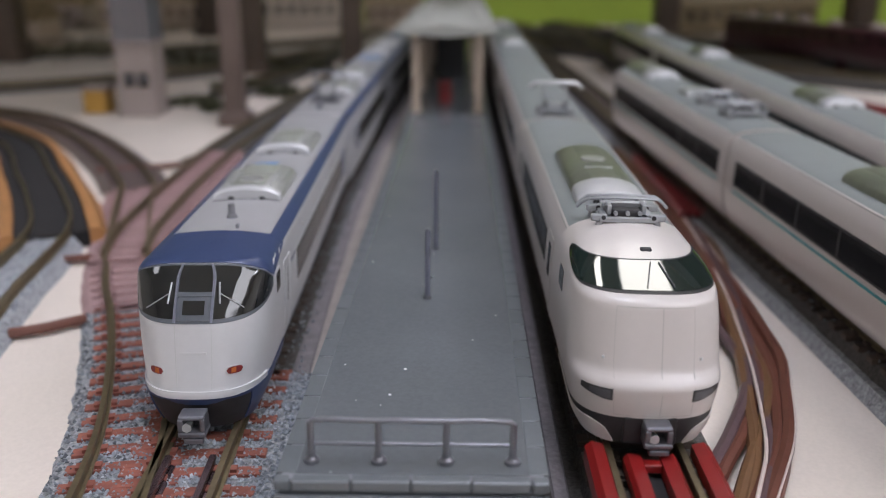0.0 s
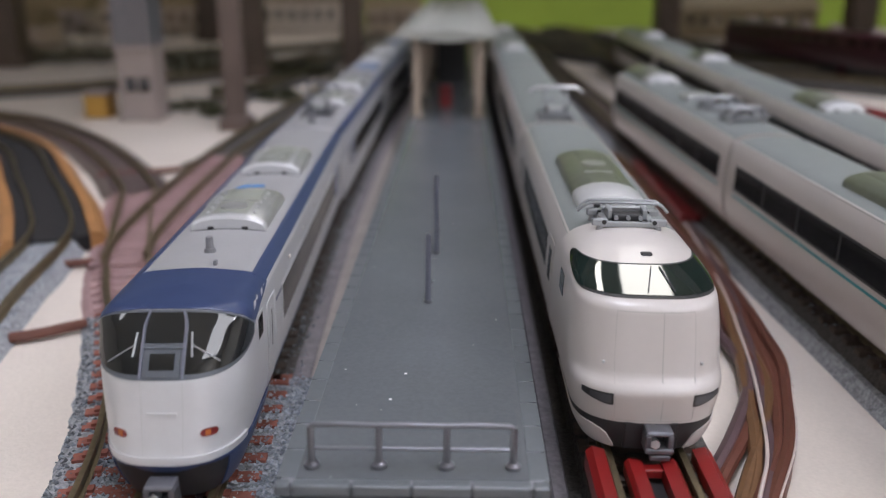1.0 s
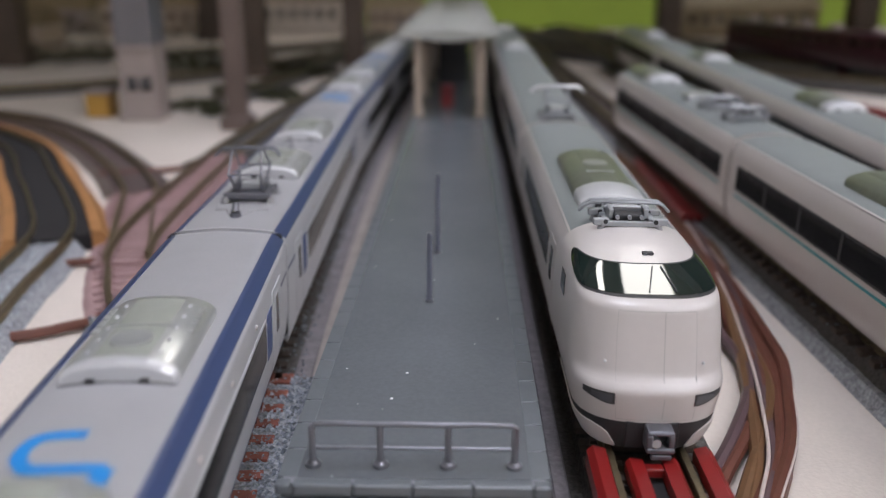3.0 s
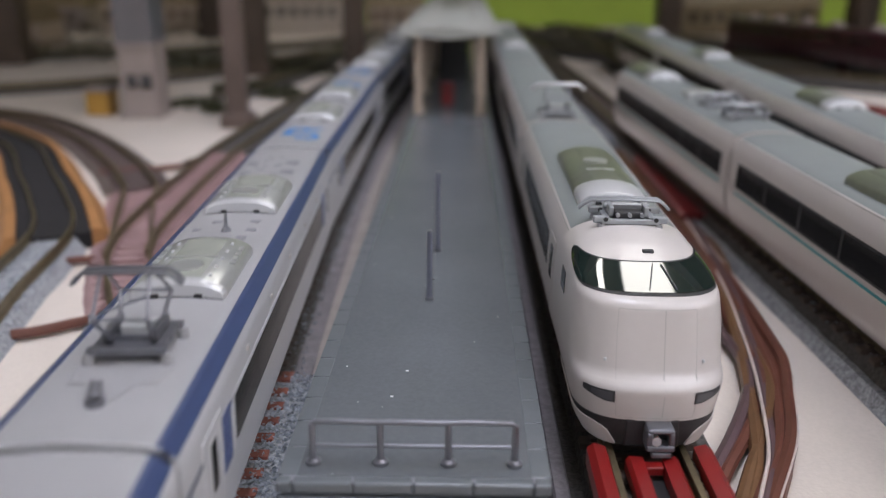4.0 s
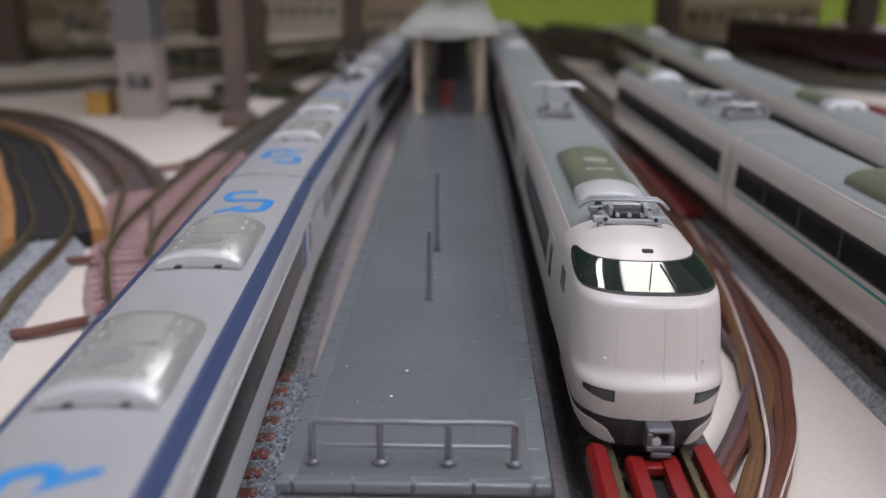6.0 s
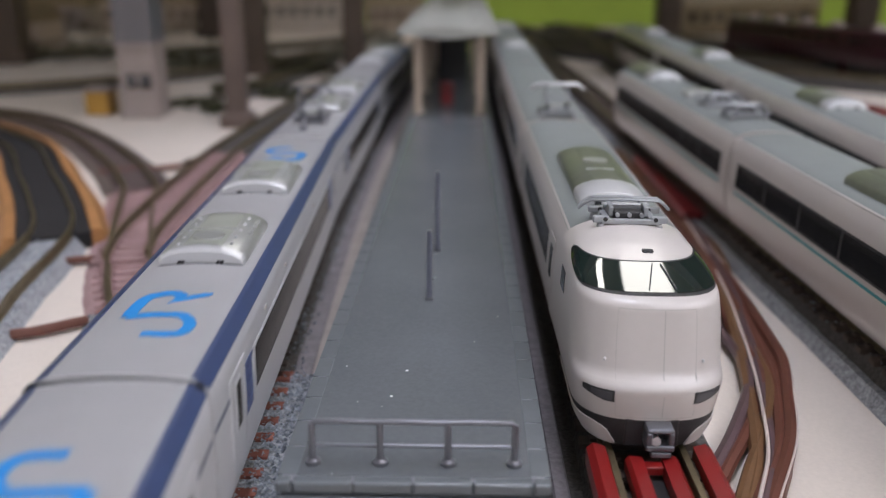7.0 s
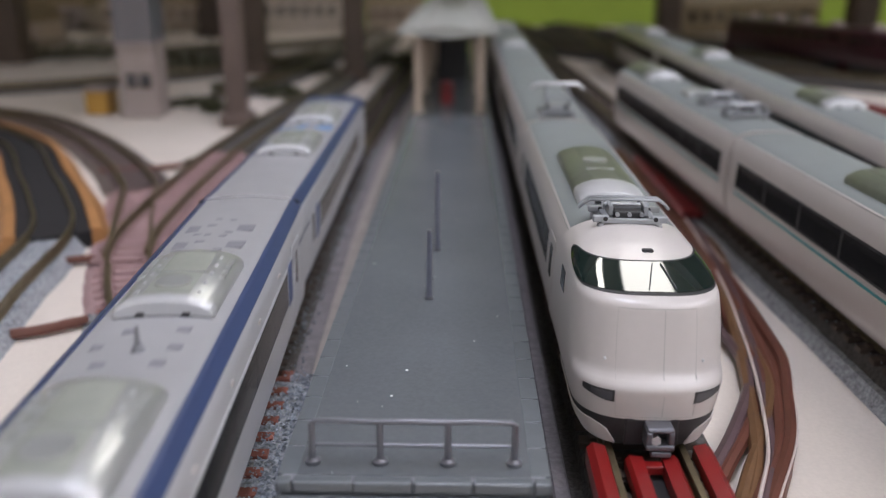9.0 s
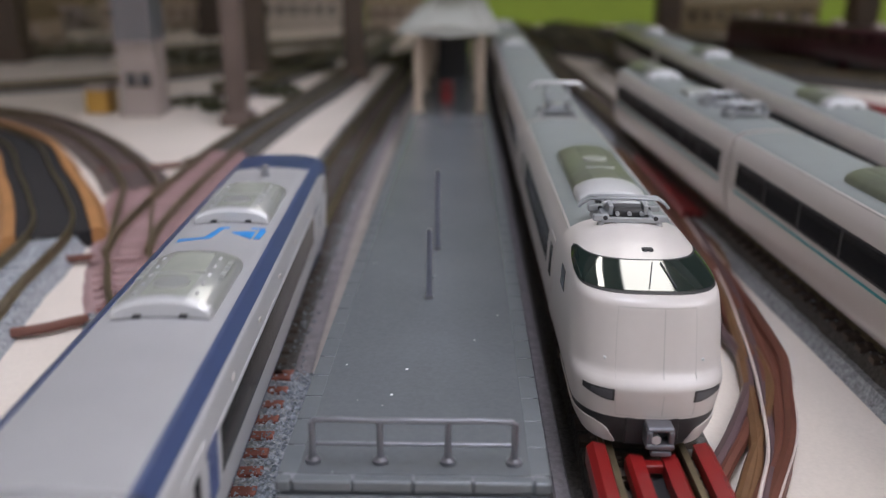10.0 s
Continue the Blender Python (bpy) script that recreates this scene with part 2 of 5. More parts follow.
class Shell:
    """The skin of a rail car: a half section of (half width, height), and a rounded front by setbacks over the height."""

    def __init__(self, section, length, nose=None, depth=None, power=0.75):
        s = np.array(section, float)
        fine = [s[0]]
        ext = np.vstack([2 * s[0] - s[1], s, [-s[-2][0], s[-2][1]]])
        for a, b, c, d in zip(ext, ext[1:], ext[2:], ext[3:]):
            for t in (0.25, 0.5, 0.75, 1.0):
                fine.append(0.5 * (2 * b + (c - a) * t + (2 * a - 5 * b + 4 * c - d) * t * t + (3 * b - a - 3 * c + d) * t ** 3))
        s = np.array(fine)
        self.cum = np.concatenate([[0], np.cumsum(np.hypot(*np.diff(s, axis=0).T))])
        self.cum /= self.cum[-1]
        self.x, self.z, self.length = s[:, 0], np.maximum.accumulate(s[:, 1] + np.arange(len(s)) * 1e-6), length
        self.nose, self.depth, self.power = nose, depth, power

    def t(self, z):
        return float(np.interp(z, self.z, self.cum))

    def at(self, t, s):
        x, z = float(np.interp(t, self.cum, self.x)), float(np.interp(t, self.cum, self.z))
        side, s = (1 if s >= 0 else -1), abs(s)
        y0, d = 0.0, 0.0
        if self.nose:
            y0 = float(np.interp(z, *self.nose))
            d = float(np.interp(z, *self.depth))
        if s <= 1:
            a = s * math.pi / 2
            return Vector((side * x * math.sin(a) ** self.power, y0 + d * (1 - math.cos(a) ** self.power), z))
        return Vector((side * x, y0 + d + (self.length - y0 - d) * (s - 1), z))

    def off(self, t, s, o):
        e = 0.004
        p = self.at(t, s)
        a = self.at(min(1, t + e), s) - self.at(max(0, t - e), s)
        b = self.at(t, s + e) - self.at(t, s - e)
        n = a.cross(b)
        if n.length < 1e-9:
            return p
        n.normalize()
        c = Vector((0, self.length / 2, 12))
        if n.dot(p - c) < 0:
            n = -n
        return p + n * o

    def s_of(self, y, z):
        """The place along a side, from millimetres behind the front."""
        y0 = float(np.interp(z, *self.nose)) + float(np.interp(z, *self.depth)) if self.nose else 0.0
        return 1 + (y - y0) / (self.length - y0)

    def skin(self, bm, t0, t1, nt=14, s1=2.0, ns=16, smin=0.0):
        ts = [t0 + (t1 - t0) * k / nt for k in range(nt + 1)]
        ss = ([k / ns for k in range(ns + 1)] if smin == 0 else []) + [max(smin, 1) + (s1 - max(smin, 1)) * k / 4 for k in range(1 if smin == 0 else 0, 5)]
        both = [-s for s in reversed(ss)] + (ss[1:] if smin == 0 else [])
        if smin == 0:
            grid(bm, lambda u, v: self.at(v, u), both, ts)
        else:
            grid(bm, lambda u, v: self.at(v, u), ss, ts)
            grid(bm, lambda u, v: self.at(v, -u), ss, ts)
        return bm

    def patch(self, bm, s0, s1, zlo, zhi, thick=0.1, ns=10, nz=5):
        """A raised panel between two places along the skin and two heights (numbers or functions of s)."""
        lo = zlo if callable(zlo) else (lambda s: zlo)
        hi = zhi if callable(zhi) else (lambda s: zhi)

        def f(s, v, o):
            return self.off(self.t(lo(s) + (hi(s) - lo(s)) * v), s, o)
        return slab(bm, f, [s0 + (s1 - s0) * k / ns for k in range(ns + 1)], [k / nz for k in range(nz + 1)], thick)

    def side(self, bm, y0, y1, zlo, zhi, hand, thick=0.1, nz=4):
        """A panel on one side wall, from y0 to y1 behind the front."""
        def f(y, z, o):
            x = float(np.interp(z, self.z, self.x))
            return Vector((hand * (x + o), y, z))
        return slab(bm, f, [y0, y1], [zlo + (zhi - zlo) * k / nz for k in range(nz + 1)], thick)

    def end_wall(self, bm, y):
        ts = [k / 24 for k in range(25)]
        ring = [Vector((float(np.interp(t, self.cum, self.x)), y, float(np.interp(t, self.cum, self.z)))) for t in ts]
        ring += [Vector((-p.x, p.y, p.z)) for p in reversed(ring[:-1])]
        bm.faces.new([bm.verts.new(p) for p in ring])
        return bm


# ---- the room ----
def room():
    def panel(name, x, y, z, sx, sy, sz, m, label):
        bm = box(bmesh.new(), x, y, z, sx, sy, sz)
        return tagged(part(name, bm, m, None, label), "", name.split("_")[0], "", "structure")
    panel("floor", 0, 200, -770, 5200, 4000, 20, M_FLOOR, "brown wooden room floor")
    panel("ceiling", 0, 200, 1600, 5200, 4000, 40, M_WALL, "plain off-white ceiling")
    panel("wall_north", 0, 2010, -750, 5200, 60, 1190, M_LIME, "lime green painted lower wall behind the layout")
    # unseen upper part, its dimness put into the colour for the windscreen reflections
    panel("wall_north_upper", 0, 2010, 440, 5200, 60, 1160, M_DIM, "unseen dark grey upper wall, added so the windscreens mirror a dim room")
    panel("wall_west", -2530, 250, -750, 60, 3460, 2350, M_WALL, "plain off-white wall")
    panel("wall_east", 2530, 250, -750, 60, 3460, 2350, M_WALL, "plain off-white wall")
    # the south wall stands round a window behind the camera
    bm = bmesh.new()
    box(bm, -1690, -1510, -750, 1740, 60, 2350)
    box(bm, 1790, -1510, -750, 1540, 60, 2350)
    box(bm, 100, -1510, -750, 1840, 60, 1000)
    box(bm, 100, -1510, 1250, 1840, 60, 350)
    tagged(part("wall_south", bm, M_WALL, None, "plain off-white wall with a window opening"), "", "wall", "", "structure")
    w = thing("window_1", P(100, -1510, 250), "white framed window with bright daylight outside", "window", "", "structure")
    bm = bmesh.new()
    for x in (-890, -300, 300, 890):
        box(bm, x, 0, 0, 60, 50, 1000, 4)
    for z in (0, 950):
        box(bm, 0, 0, z, 1720, 46, 50, 4)
    part("window_frame", bm, mat("white_gloss_frame", (0.8, 0.8, 0.78), 0.3), w)
    part("pane", box(bmesh.new(), 0, -40, 0, 1840, 4, 1000), glow("daylight_sky", (0.85, 0.93, 1.0), 0.55), w, "bright overcast sky beyond the glass")
    frame_white, shine = mat("lamp_frame_white", (0.8, 0.8, 0.8), 0.4), glow("lamp_diffuser", (0.97, 0.96, 1.0), 4.0)
    for x, y, w, l, p, tint in LAMPS:
        lamp = thing("ceiling_light", P(x, y, 1570), "unseen long white ceiling light with a glowing diffuser", "ceiling light", "ceiling lights")
        part("frame", box(bmesh.new(), 0, 0, 2, w + 50, l + 50, 28, 6), frame_white, lamp)
        part("diffuser", box(bmesh.new(), 0, 0, -3, w, l, 5, 2), shine, lamp)


room()


def table():
    t = thing("layout_table", P(0, 0, 0), "model railway table topped with cream foam board", "table")
    bm = bmesh.new()

    def f(x, y):
        n = noise.noise(Vector((x * 0.008, y * 0.008, 0))) * 0.35 + noise.noise(Vector((x * 0.05, y * 0.05, 3))) * 0.08
        return Vector((x, y, min(0, n - 0.35)))
    xs = [-1200 + 24 * k for k in range(101)]
    ys = [-300 + 20 * k for k in range(69)]
    grid(bm, f, xs, ys)
    part("tabletop", bm, M_CREAM, t, "cream foam board surface, slightly uneven", True)
    part("baseboard", box(bmesh.new(), 0, 380, -40, 2400, 1360, 37.5, 3), M_ORWOOD, t, "plywood base under the foam board")
    for x in (-1130, 1130):
        for y in (-240, 1000):
            part("leg", box(bmesh.new(), x, y, -750, 60, 60, 709, 3), M_POST, t)


table()

# ---- tracks ----
SH_TURN = radians(-4.43)


def lane(y):
    """The moving train's track, as a point for a distance ahead of the camera: a gentle bend."""
    if y < 380:
        x = -30.8 + 1.238e-4 * y * y
    else:
        x = -30.8 + 1.238e-4 * 380 * 380 + 2 * 1.238e-4 * 380 * (y - 380)
    c, s = math.cos(SH_TURN), math.sin(SH_TURN)
    return Vector((x * c + y * s, -x * s + y * c, 0))


def rail_section(x, top):
    return [(x - 0.75, top - 2.1), (x - 0.75, top - 1.75), (x - 0.25, top - 1.6), (x - 0.25, top - 0.75), (x - 0.42, top - 0.55), (x - 0.42, top),
            (x + 0.42, top), (x + 0.42, top - 0.55), (x + 0.25, top - 0.75), (x + 0.25, top - 1.6), (x + 0.75, top - 1.75), (x + 0.75, top - 2.1)]


def stones(bm, line, u0, u1, z, n, rng, big=0.75):
    """Loose chippings scattered in a strip beside a line."""
    for _ in range(n):
        i = rng.randrange(len(line) - 1)
        a, b = line[i], line[i + 1]
        d = (b - a).normalized()
        side = Vector((d.y, -d.x, 0))
        p = a.lerp(b, rng.random()) + side * rng.uniform(u0, u1) + Vector((0, 0, z + rng.uniform(-0.25, 0.25)))
        r = big * rng.uniform(0.35, 1.0)
        vs = [bm.verts.new(p + Vector((rng.uniform(-1, 1), rng.uniform(-1, 1), rng.uniform(-0.2, 0.9))) * 0.25 * r + Vector(o) * r * 0.6)
              for o in ((1, 0, 0), (-0.5, 0.85, 0), (-0.5, -0.85, 0), (0, 0, 0.9), (0, 0, -0.7))]
        for k in range(3):
            bm.faces.new((vs[k], vs[(k + 1) % 3], vs[3]))
            bm.faces.new((vs[(k + 1) % 3], vs[k], vs[4]))


def bed(bm, line, half, top, slope=2.5, z0=-0.6):
    """A ballast bank with a ragged top."""
    us = [-half - slope, -half - slope * 0.4, -half, -half * 0.6, -half * 0.2, half * 0.2, half * 0.6, half, half + slope * 0.4, half + slope]
    zs = [z0, top * 0.6, top, top, top, top, top, top, top * 0.6, z0]
    rows = []
    for i, p in enumerate(line):
        d = (line[min(i + 1, len(line) - 1)] - line[max(i - 1, 0)]).normalized()
        side = Vector((d.y, -d.x, 0))
        row = []
        for u, z in zip(us, zs):
            q = p + side * u
            row.append(bm.verts.new(q + Vector((0, 0, z + (noise.noise(q * 0.9) * 0.35 if z > 0 else 0))) + side * (noise.noise(q * 0.35) * 0.5)))
        rows.append(row)
    for a, b in zip(rows, rows[1:]):
        for k in range(len(us) - 1):
            bm.faces.new((a[k], a[k + 1], b[k + 1], b[k]))
    return bm


def track(label, pts, top, tie_mat, ball_mat, rail_mat, half=9.0, tie=16.0, step=4.8, ties=True, chips=0, chip_line=None, bank=None, gauge=4.8):
    line = spline(pts, 3.0) if not isinstance(pts[0], Vector) else pts
    t = thing("railway_track", P(0, 0, 0), label, "track", "tracks of the layout")
    btop = top - 2.55 if bank is None else bank
    part("ballast", bed(bmesh.new(), line, half, btop), ball_mat, t, "", True)
    for x in (-gauge, gauge):
        part("rail", sweep(bmesh.new(), line, rail_section(x, top)), rail_mat, t)
    if ties:
        bm = bmesh.new()
        box(bm, 0, 0, -0.9, tie, 2.1, 1.0, 0.12)
        for x in (-gauge - 1.3, -gauge + 1.3, gauge - 1.3, gauge + 1.3):
            box(bm, x, 0, 0.1, 0.9, 1.3, 0.5)
        first = part("sleeper", bm, tie_mat, t)
        even = spline([tuple(p) for p in line[::6]] + [tuple(line[-1])], step)
        for k, p in enumerate(even[:290]):
            q = even[min(k + 1, len(even) - 1)] - even[max(k - 1, 0)]
            m = P(p.x, p.y, top - 2.15, 0, 0, math.degrees(math.atan2(q.y, q.x)) - 90)
            if k == 0:
                first.matrix_basis = m
            else:
                share("sleeper", first.data, t, m)
    if chips:
        rng = random.Random(len(label))
        bm = bmesh.new()
        stones(bm, chip_line or line, -half - 1.5, half + 1.5, btop + 0.2, chips, rng)
        tagged(part("loose_stone", bm, M_STONE, t), kind="stuff")
    return t


lane_line = [lane(y) for y in range(20, 900, 4)]
track("running track in dark chippings beside the platform", lane_line[30:], 3.5, M_TIED, M_DBALL, M_RAIL, half=9.5, chips=2500, chip_line=lane_line[30:80])
track("track with brick red sleepers in grey chippings", lane_line[:31], 3.5, M_TIE, M_BALL, M_RAIL, half=13.0, tie=19.6, chips=7000, chip_line=lane_line[12:31])
track("turnout track with brick red sleepers in grey chippings", [(-39, 40), (-44, 85), (-49, 115), (-58.5, 145), (-67.5, 168)], 3.5, M_TIE, M_BALL, M_RAIL, half=8.5, chips=5200)
track("mauve coloured track leaving the turnout", [(-67.5, 168), (-74, 182), (-83, 207), (-92, 235), (-102, 268)], 3.5, M_TIEP, M_TIEP, M_RAIL, half=8)
track("curved dark brown track beyond the turnout", [(-102, 268), (-123, 306), (-163, 363), (-211, 406), (-300, 440)], 3.5, M_DULL, M_BROWNB, M_RAIL, half=9.0)
track("mauve coloured track branching beside the running line", [(-80, 196), (-84, 217), (-87, 259), (-89, 318)], 4.6, M_TIEP, M_TIEP, M_RAIL, half=7)
track("dark track running back beside the running line", [(-89, 318), (-87.5, 360), (-84, 420), (-78, 490), (-74, 600), (-72, 900)], 4.6, M_TIED, M_DBALL, M_RAIL, half=9, ties=False)
track("dark track beside the back line", [(-128, 470), (-112, 560), (-104, 680), (-98, 930)], 4.6, M_TIED, M_DBALL, M_RAIL, half=9, ties=False)
track("curved track on a charcoal bed", [(-86, 90), (-92, 140), (-98, 170), (-105, 212), (-120, 243), (-138, 274), (-172, 329), (-230, 380), (-320, 420)], 5.4, M_TIED, M_BALL, M_RAIL, half=5.8, chips=4500, ties=False)
track("station track in dark ballast beside the platform", [(24.2, 60), (24.2, 120), (24.0, 300), (24, 600), (26, 980)], 8.5, M_TIED, M_DBALL, M_RAIL, half=6.2, bank=5.2)
track("storage track in dark ballast on a grey bed", [(80, 60), (76.8, 134), (72.6, 230), (68.8, 335), (64, 480), (50, 900)], 8.0, M_TIED, M_DBALL, M_RAIL, half=6.5, bank=5.2, chips=2500)
track("second storage track in dark ballast", [(104, 60), (105, 200), (107, 340), (110, 600), (114, 980)], 8.0, M_TIED, M_DBALL, M_RAIL, half=9, bank=5.2)
track("dark track along the back of the layout", [(330, 420), (230, 520), (130, 640), (60, 760), (10, 960)], 8, M_TIED, M_DBALL, M_RAIL, half=9, ties=False)
track("dark track curving across the back of the layout", [(-420, 465), (-270, 490), (-195, 545), (-140, 620), (-112, 720)], 5, M_TIED, M_DBALL, M_RAIL, half=9, ties=False)
track("dark track between the platform and the storage lines", [(46, 385), (44, 600), (38, 960)], 6, M_TIED, M_DBALL, M_RAIL, half=9, ties=False)
track("dark track behind the storage lines", [(360, 470), (262, 570), (165, 690), (95, 810), (50, 1000)], 8, M_TIED, M_DBALL, M_RAIL, half=12, ties=False)
track("dark track at the very back", [(300, 690), (210, 790), (140, 900), (100, 1010)], 8, M_TIED, M_DBALL, M_RAIL, half=14, ties=False)
track("dark track far across the layout", [(-620, 640), (-350, 690), (-200, 740), (-120, 820), (-90, 960)], 5, M_TIED, M_DBALL, M_RAIL, half=8, ties=False)


def verge(label, pts, half, z, m):
    t = thing("track_bed", P(0, 0, 0), label, "track bed", "", "structure")
    line = spline(pts, 5)
    part("bed", sweep(bmesh.new(), line, [(-half - 1.5, -0.6), (-half, z), (half, z), (half + 1.5, -0.6)]), m, t)


def check_rails():
    """Inner rails of the turnout under the running line."""
    t = thing("check_rails", P(0, 0, 0), "purple brown inner rails of the turnout", "rail")
    for x in (-3.1, 3.1):
        part("rail", sweep(bmesh.new(), [lane(y) for y in range(50, 112, 3)], rail_section(x, 3.4)), M_RAILP, t)


check_rails()
verge("dark chippings beside the running track", [tuple(lane(y) + Vector((11.2, 0, 0))) for y in range(138, 420, 30)], 1.4, 1.0, M_FOOT)
# cream board beside the train, its shade put into a darker colour
verge("board strip along the platform foot, shade put into its colour", [tuple(lane(y) + Vector((14.0, 0, 0))) for y in range(138, 640, 30)], 1.4, 0.7, M_EDGE)
verge("grey plastic roadbed under the storage track", [(80.6, 60), (77.6, 134), (73.6, 230), (70, 335), (65, 480)], 10.0, 2.4, M_BALL)
verge("dark chippings under the station track", [(24.2, 60), (24, 300), (24, 600)], 12.0, 1.6, M_DBALL)
# shaded board between platform and track, the shade given as mauve grey
verge("board strip between the platform and the station track, shaded by mauve grey colour", [(13.4, 60), (13.4, 300), (13.4, 600)], 0.9, 2.1, M_FOOT)


def embankment():
    t = thing("curved_embankment", P(0, 0, 0), "charcoal trackbed between orange plywood side walls", "embankment")
    line = spline([(-103, 209), (-120, 243), (-138, 274), (-172, 329), (-230, 380), (-320, 420)], 5)
    part("roadbed", sweep(bmesh.new(), line, [(-8.8, -0.5), (-8.8, 3.9), (8.8, 3.9), (8.8, -0.5)]), M_ROADB, t, "charcoal grey roadbed")
    for side in (-1, 1):
        part("side_wall", sweep(bmesh.new(), line, [(side * 15, -0.5), (side * 11.5, 4.6), (side * 8.9, 4.8), (side * 8.9, -0.5)]), M_ORWOOD, t, "orange plywood side wall")


embankment()


# ---- platform ----
PX0, PX1, PY0, PY1, PZ = -21.3, 10.3, 86.3, 760.0, 13.0


def platform():
    t = thing("platform", P(0, 0, 0), "dark grey plastic station platform with paved edges", "platform")
    bm = bmesh.new()
    box(bm, (PX0 + PX1) / 2, (PY0 + PY1) / 2, 0, PX1 - PX0 - 1.2, PY1 - PY0 - 1.2, PZ - 1.4)
    part("wall", bm, M_PLAT, t)
    bm = bmesh.new()
    box(bm, (PX0 + PX1) / 2, (PY0 + PY1) / 2, PZ - 1.4, PX1 - PX0 - 4.64, PY1 - PY0 - 3.36, 1.405)
    part("deck", bm, M_PLAT, t, "smooth dark grey deck")
    bm = bmesh.new()
    box(bm, (PX0 + PX1) / 2, (PY0 + PY1) / 2, PZ - 1.45, PX1 - PX0 - 1.4, PY1 - PY0 - 1.4, 1.38)
    part("joint_bed", bm, M_JOINT, t, "pale joints between the edge slabs")
    bm = box(bmesh.new(), 0, 0, -1.4, 2.33, 6.14, 1.42, 0.1)
    first = None
    for x in (PX0 + 1.18, PX1 - 1.18):
        for k in range(106):
            y = PY0 + 1.75 + 3.15 + 6.34 * k
            m = P(x, y, PZ)
            if first is None:
                first = part("edge_slab", bm, M_COPE, t)
                first.matrix_basis = m
            else:
                share("edge_slab", first.data, t, m)
    bm = box(bmesh.new(), 0, 0, -1.4, 6.84, 1.7, 1.42, 0.3)
    end = part("end_slab", bm, M_COPE, t)
    end.matrix_basis = P(-15.9, PY0 + 0.85, PZ)
    for x in (-9.0, -2.1, 4.8):
        share("end_slab", end.data, t, P(x, PY0 + 0.85, PZ))
    part("corner_slab", box(bmesh.new(), PX0 + 0.92, PY0 + 0.85, PZ - 1.4, 1.8, 1.7, 1.42, 0.3), M_COPE, t)
    part("corner_slab", box(bmesh.new(), PX1 - 1.05, PY0 + 0.85, PZ - 1.4, 2.0, 1.7, 1.42, 0.3), M_COPE, t)
    # a lip under the end
    part("end_lip", box(bmesh.new(), (PX0 + PX1) / 2, PY0 + 0.1, 8.6, PX1 - PX0, 1.0, 2.6, 0.3), M_PLAT, t)


platform()


def fence():
    t = thing("platform_railing", P(0, 90.6, PZ), "steel tube railing across the platform end", "railing")
    xs = (-17.5, -9.55, -1.6, 6.2)
    for x in xs:
        p = part("post", rod(bmesh.new(), (x, 0, 0.2), (x, 0, 5.3), 0.42, 10), M_STEEL, t)
        bm = bmesh.new()
        rod(bm, (x, 0, 0), (x, 0, 0.45), 0.95, 14)
        rod(bm, (x, 0, 0.45), (x, 0, 0.75), 0.7, 14, 0.4)
        part("foot", bm, M_STEEL, p, "round foot")
    bm = tube(bmesh.new(), [(-17.5, 0, 4.6), (-17.45, 0, 5.2), (-17.1, 0, 5.5), *[(-17 + 2.27 * k, 0.05 * math.sin(k), 5.5 + 0.05 * math.sin(k * 1.7)) for k in range(1, 10)], (5.8, 0, 5.5), (6.15, 0, 5.2), (6.2, 0, 4.6)], 0.34, 10)
    part("top_rail", bm, M_STEEL, t, "", True)
    part("lower_rail", rod(bmesh.new(), (-17.5, 0, 2.4), (6.2, 0, 2.4), 0.24, 8), M_STEEL, t)


fence()


def platform_pole(x, y, h):
    t = thing("platform_pole", P(x, y, PZ), "thin grey metal pole standing on the platform", "pole", "poles on the platform")
    part("shaft", rod(bmesh.new(), (0, 0, 0.3), (0.1, 0, h), 0.5, 10, 0.46), M_POLE, t)
    part("base", rod(bmesh.new(), (0, 0, 0), (0, 0, 0.5), 0.75, 12), M_STEEL, t)
    bm = bmesh.new()
    bmesh.ops.create_uvsphere(bm, u_segments=10, v_segments=8, radius=0.42, matrix=Matrix.Translation((0.1, 0, h)))
    part("cap", bm, M_STEEL, t, "", True)
    part("bracket", box(bmesh.new(), 0.5, 0, h * 0.3, 0.8, 0.3, 0.25), M_STEEL, t)


platform_pole(-5.9, 144.2, 12.3)
platform_pole(-5.3, 172.1, 16.2)


def canopy():
    t = thing("platform_canopy", P(0, 346.8, 0), "grey station canopy on beige posts", "canopy")
    zt = 44.5
    roof = bmesh.new()
    line = [Vector((-6.0, y, 0)) for y in (-8, 120, 240, 360)]
    sweep(roof, line, [(-19.5, zt + 0.6), (-19.5, zt - 0.6), (0, zt - 2.4), (19.5, zt - 0.6), (19.5, zt + 0.6), (0, zt + 2.2)])
    r = part("roof", roof, M_CANOPY, t, "pale grey ribbed roof")
    for k in range(24):
        part("rib", box(bmesh.new(), -6, -6 + 15.5 * k, zt + 0.2, 38, 0.9, 1.5, 0.2), M_CANOPY, r)
    for y in (0, 60, 120, 180, 240, 300):
        for x in (-18.0, 6.3):
            p = part("post", box(bmesh.new(), x, y, PZ, 3.4, 3.4, zt - PZ - 1.0, 0.3), M_BEIGE, t, "beige post")
            part("post_base", box(bmesh.new(), x, y, PZ, 4.4, 4.4, 1.6, 0.3), M_BEIGE, p)
        part("beam", box(bmesh.new(), -5.8, y, zt - 3.4, 28, 2.2, 1.4), M_POST, t, "dark cross beam")
    part("inner_block", box(bmesh.new(), -5.8, 150, PZ, 15, 90, zt - PZ - 4, 0.4), M_BLACK, t, "black block under the canopy")


canopy()


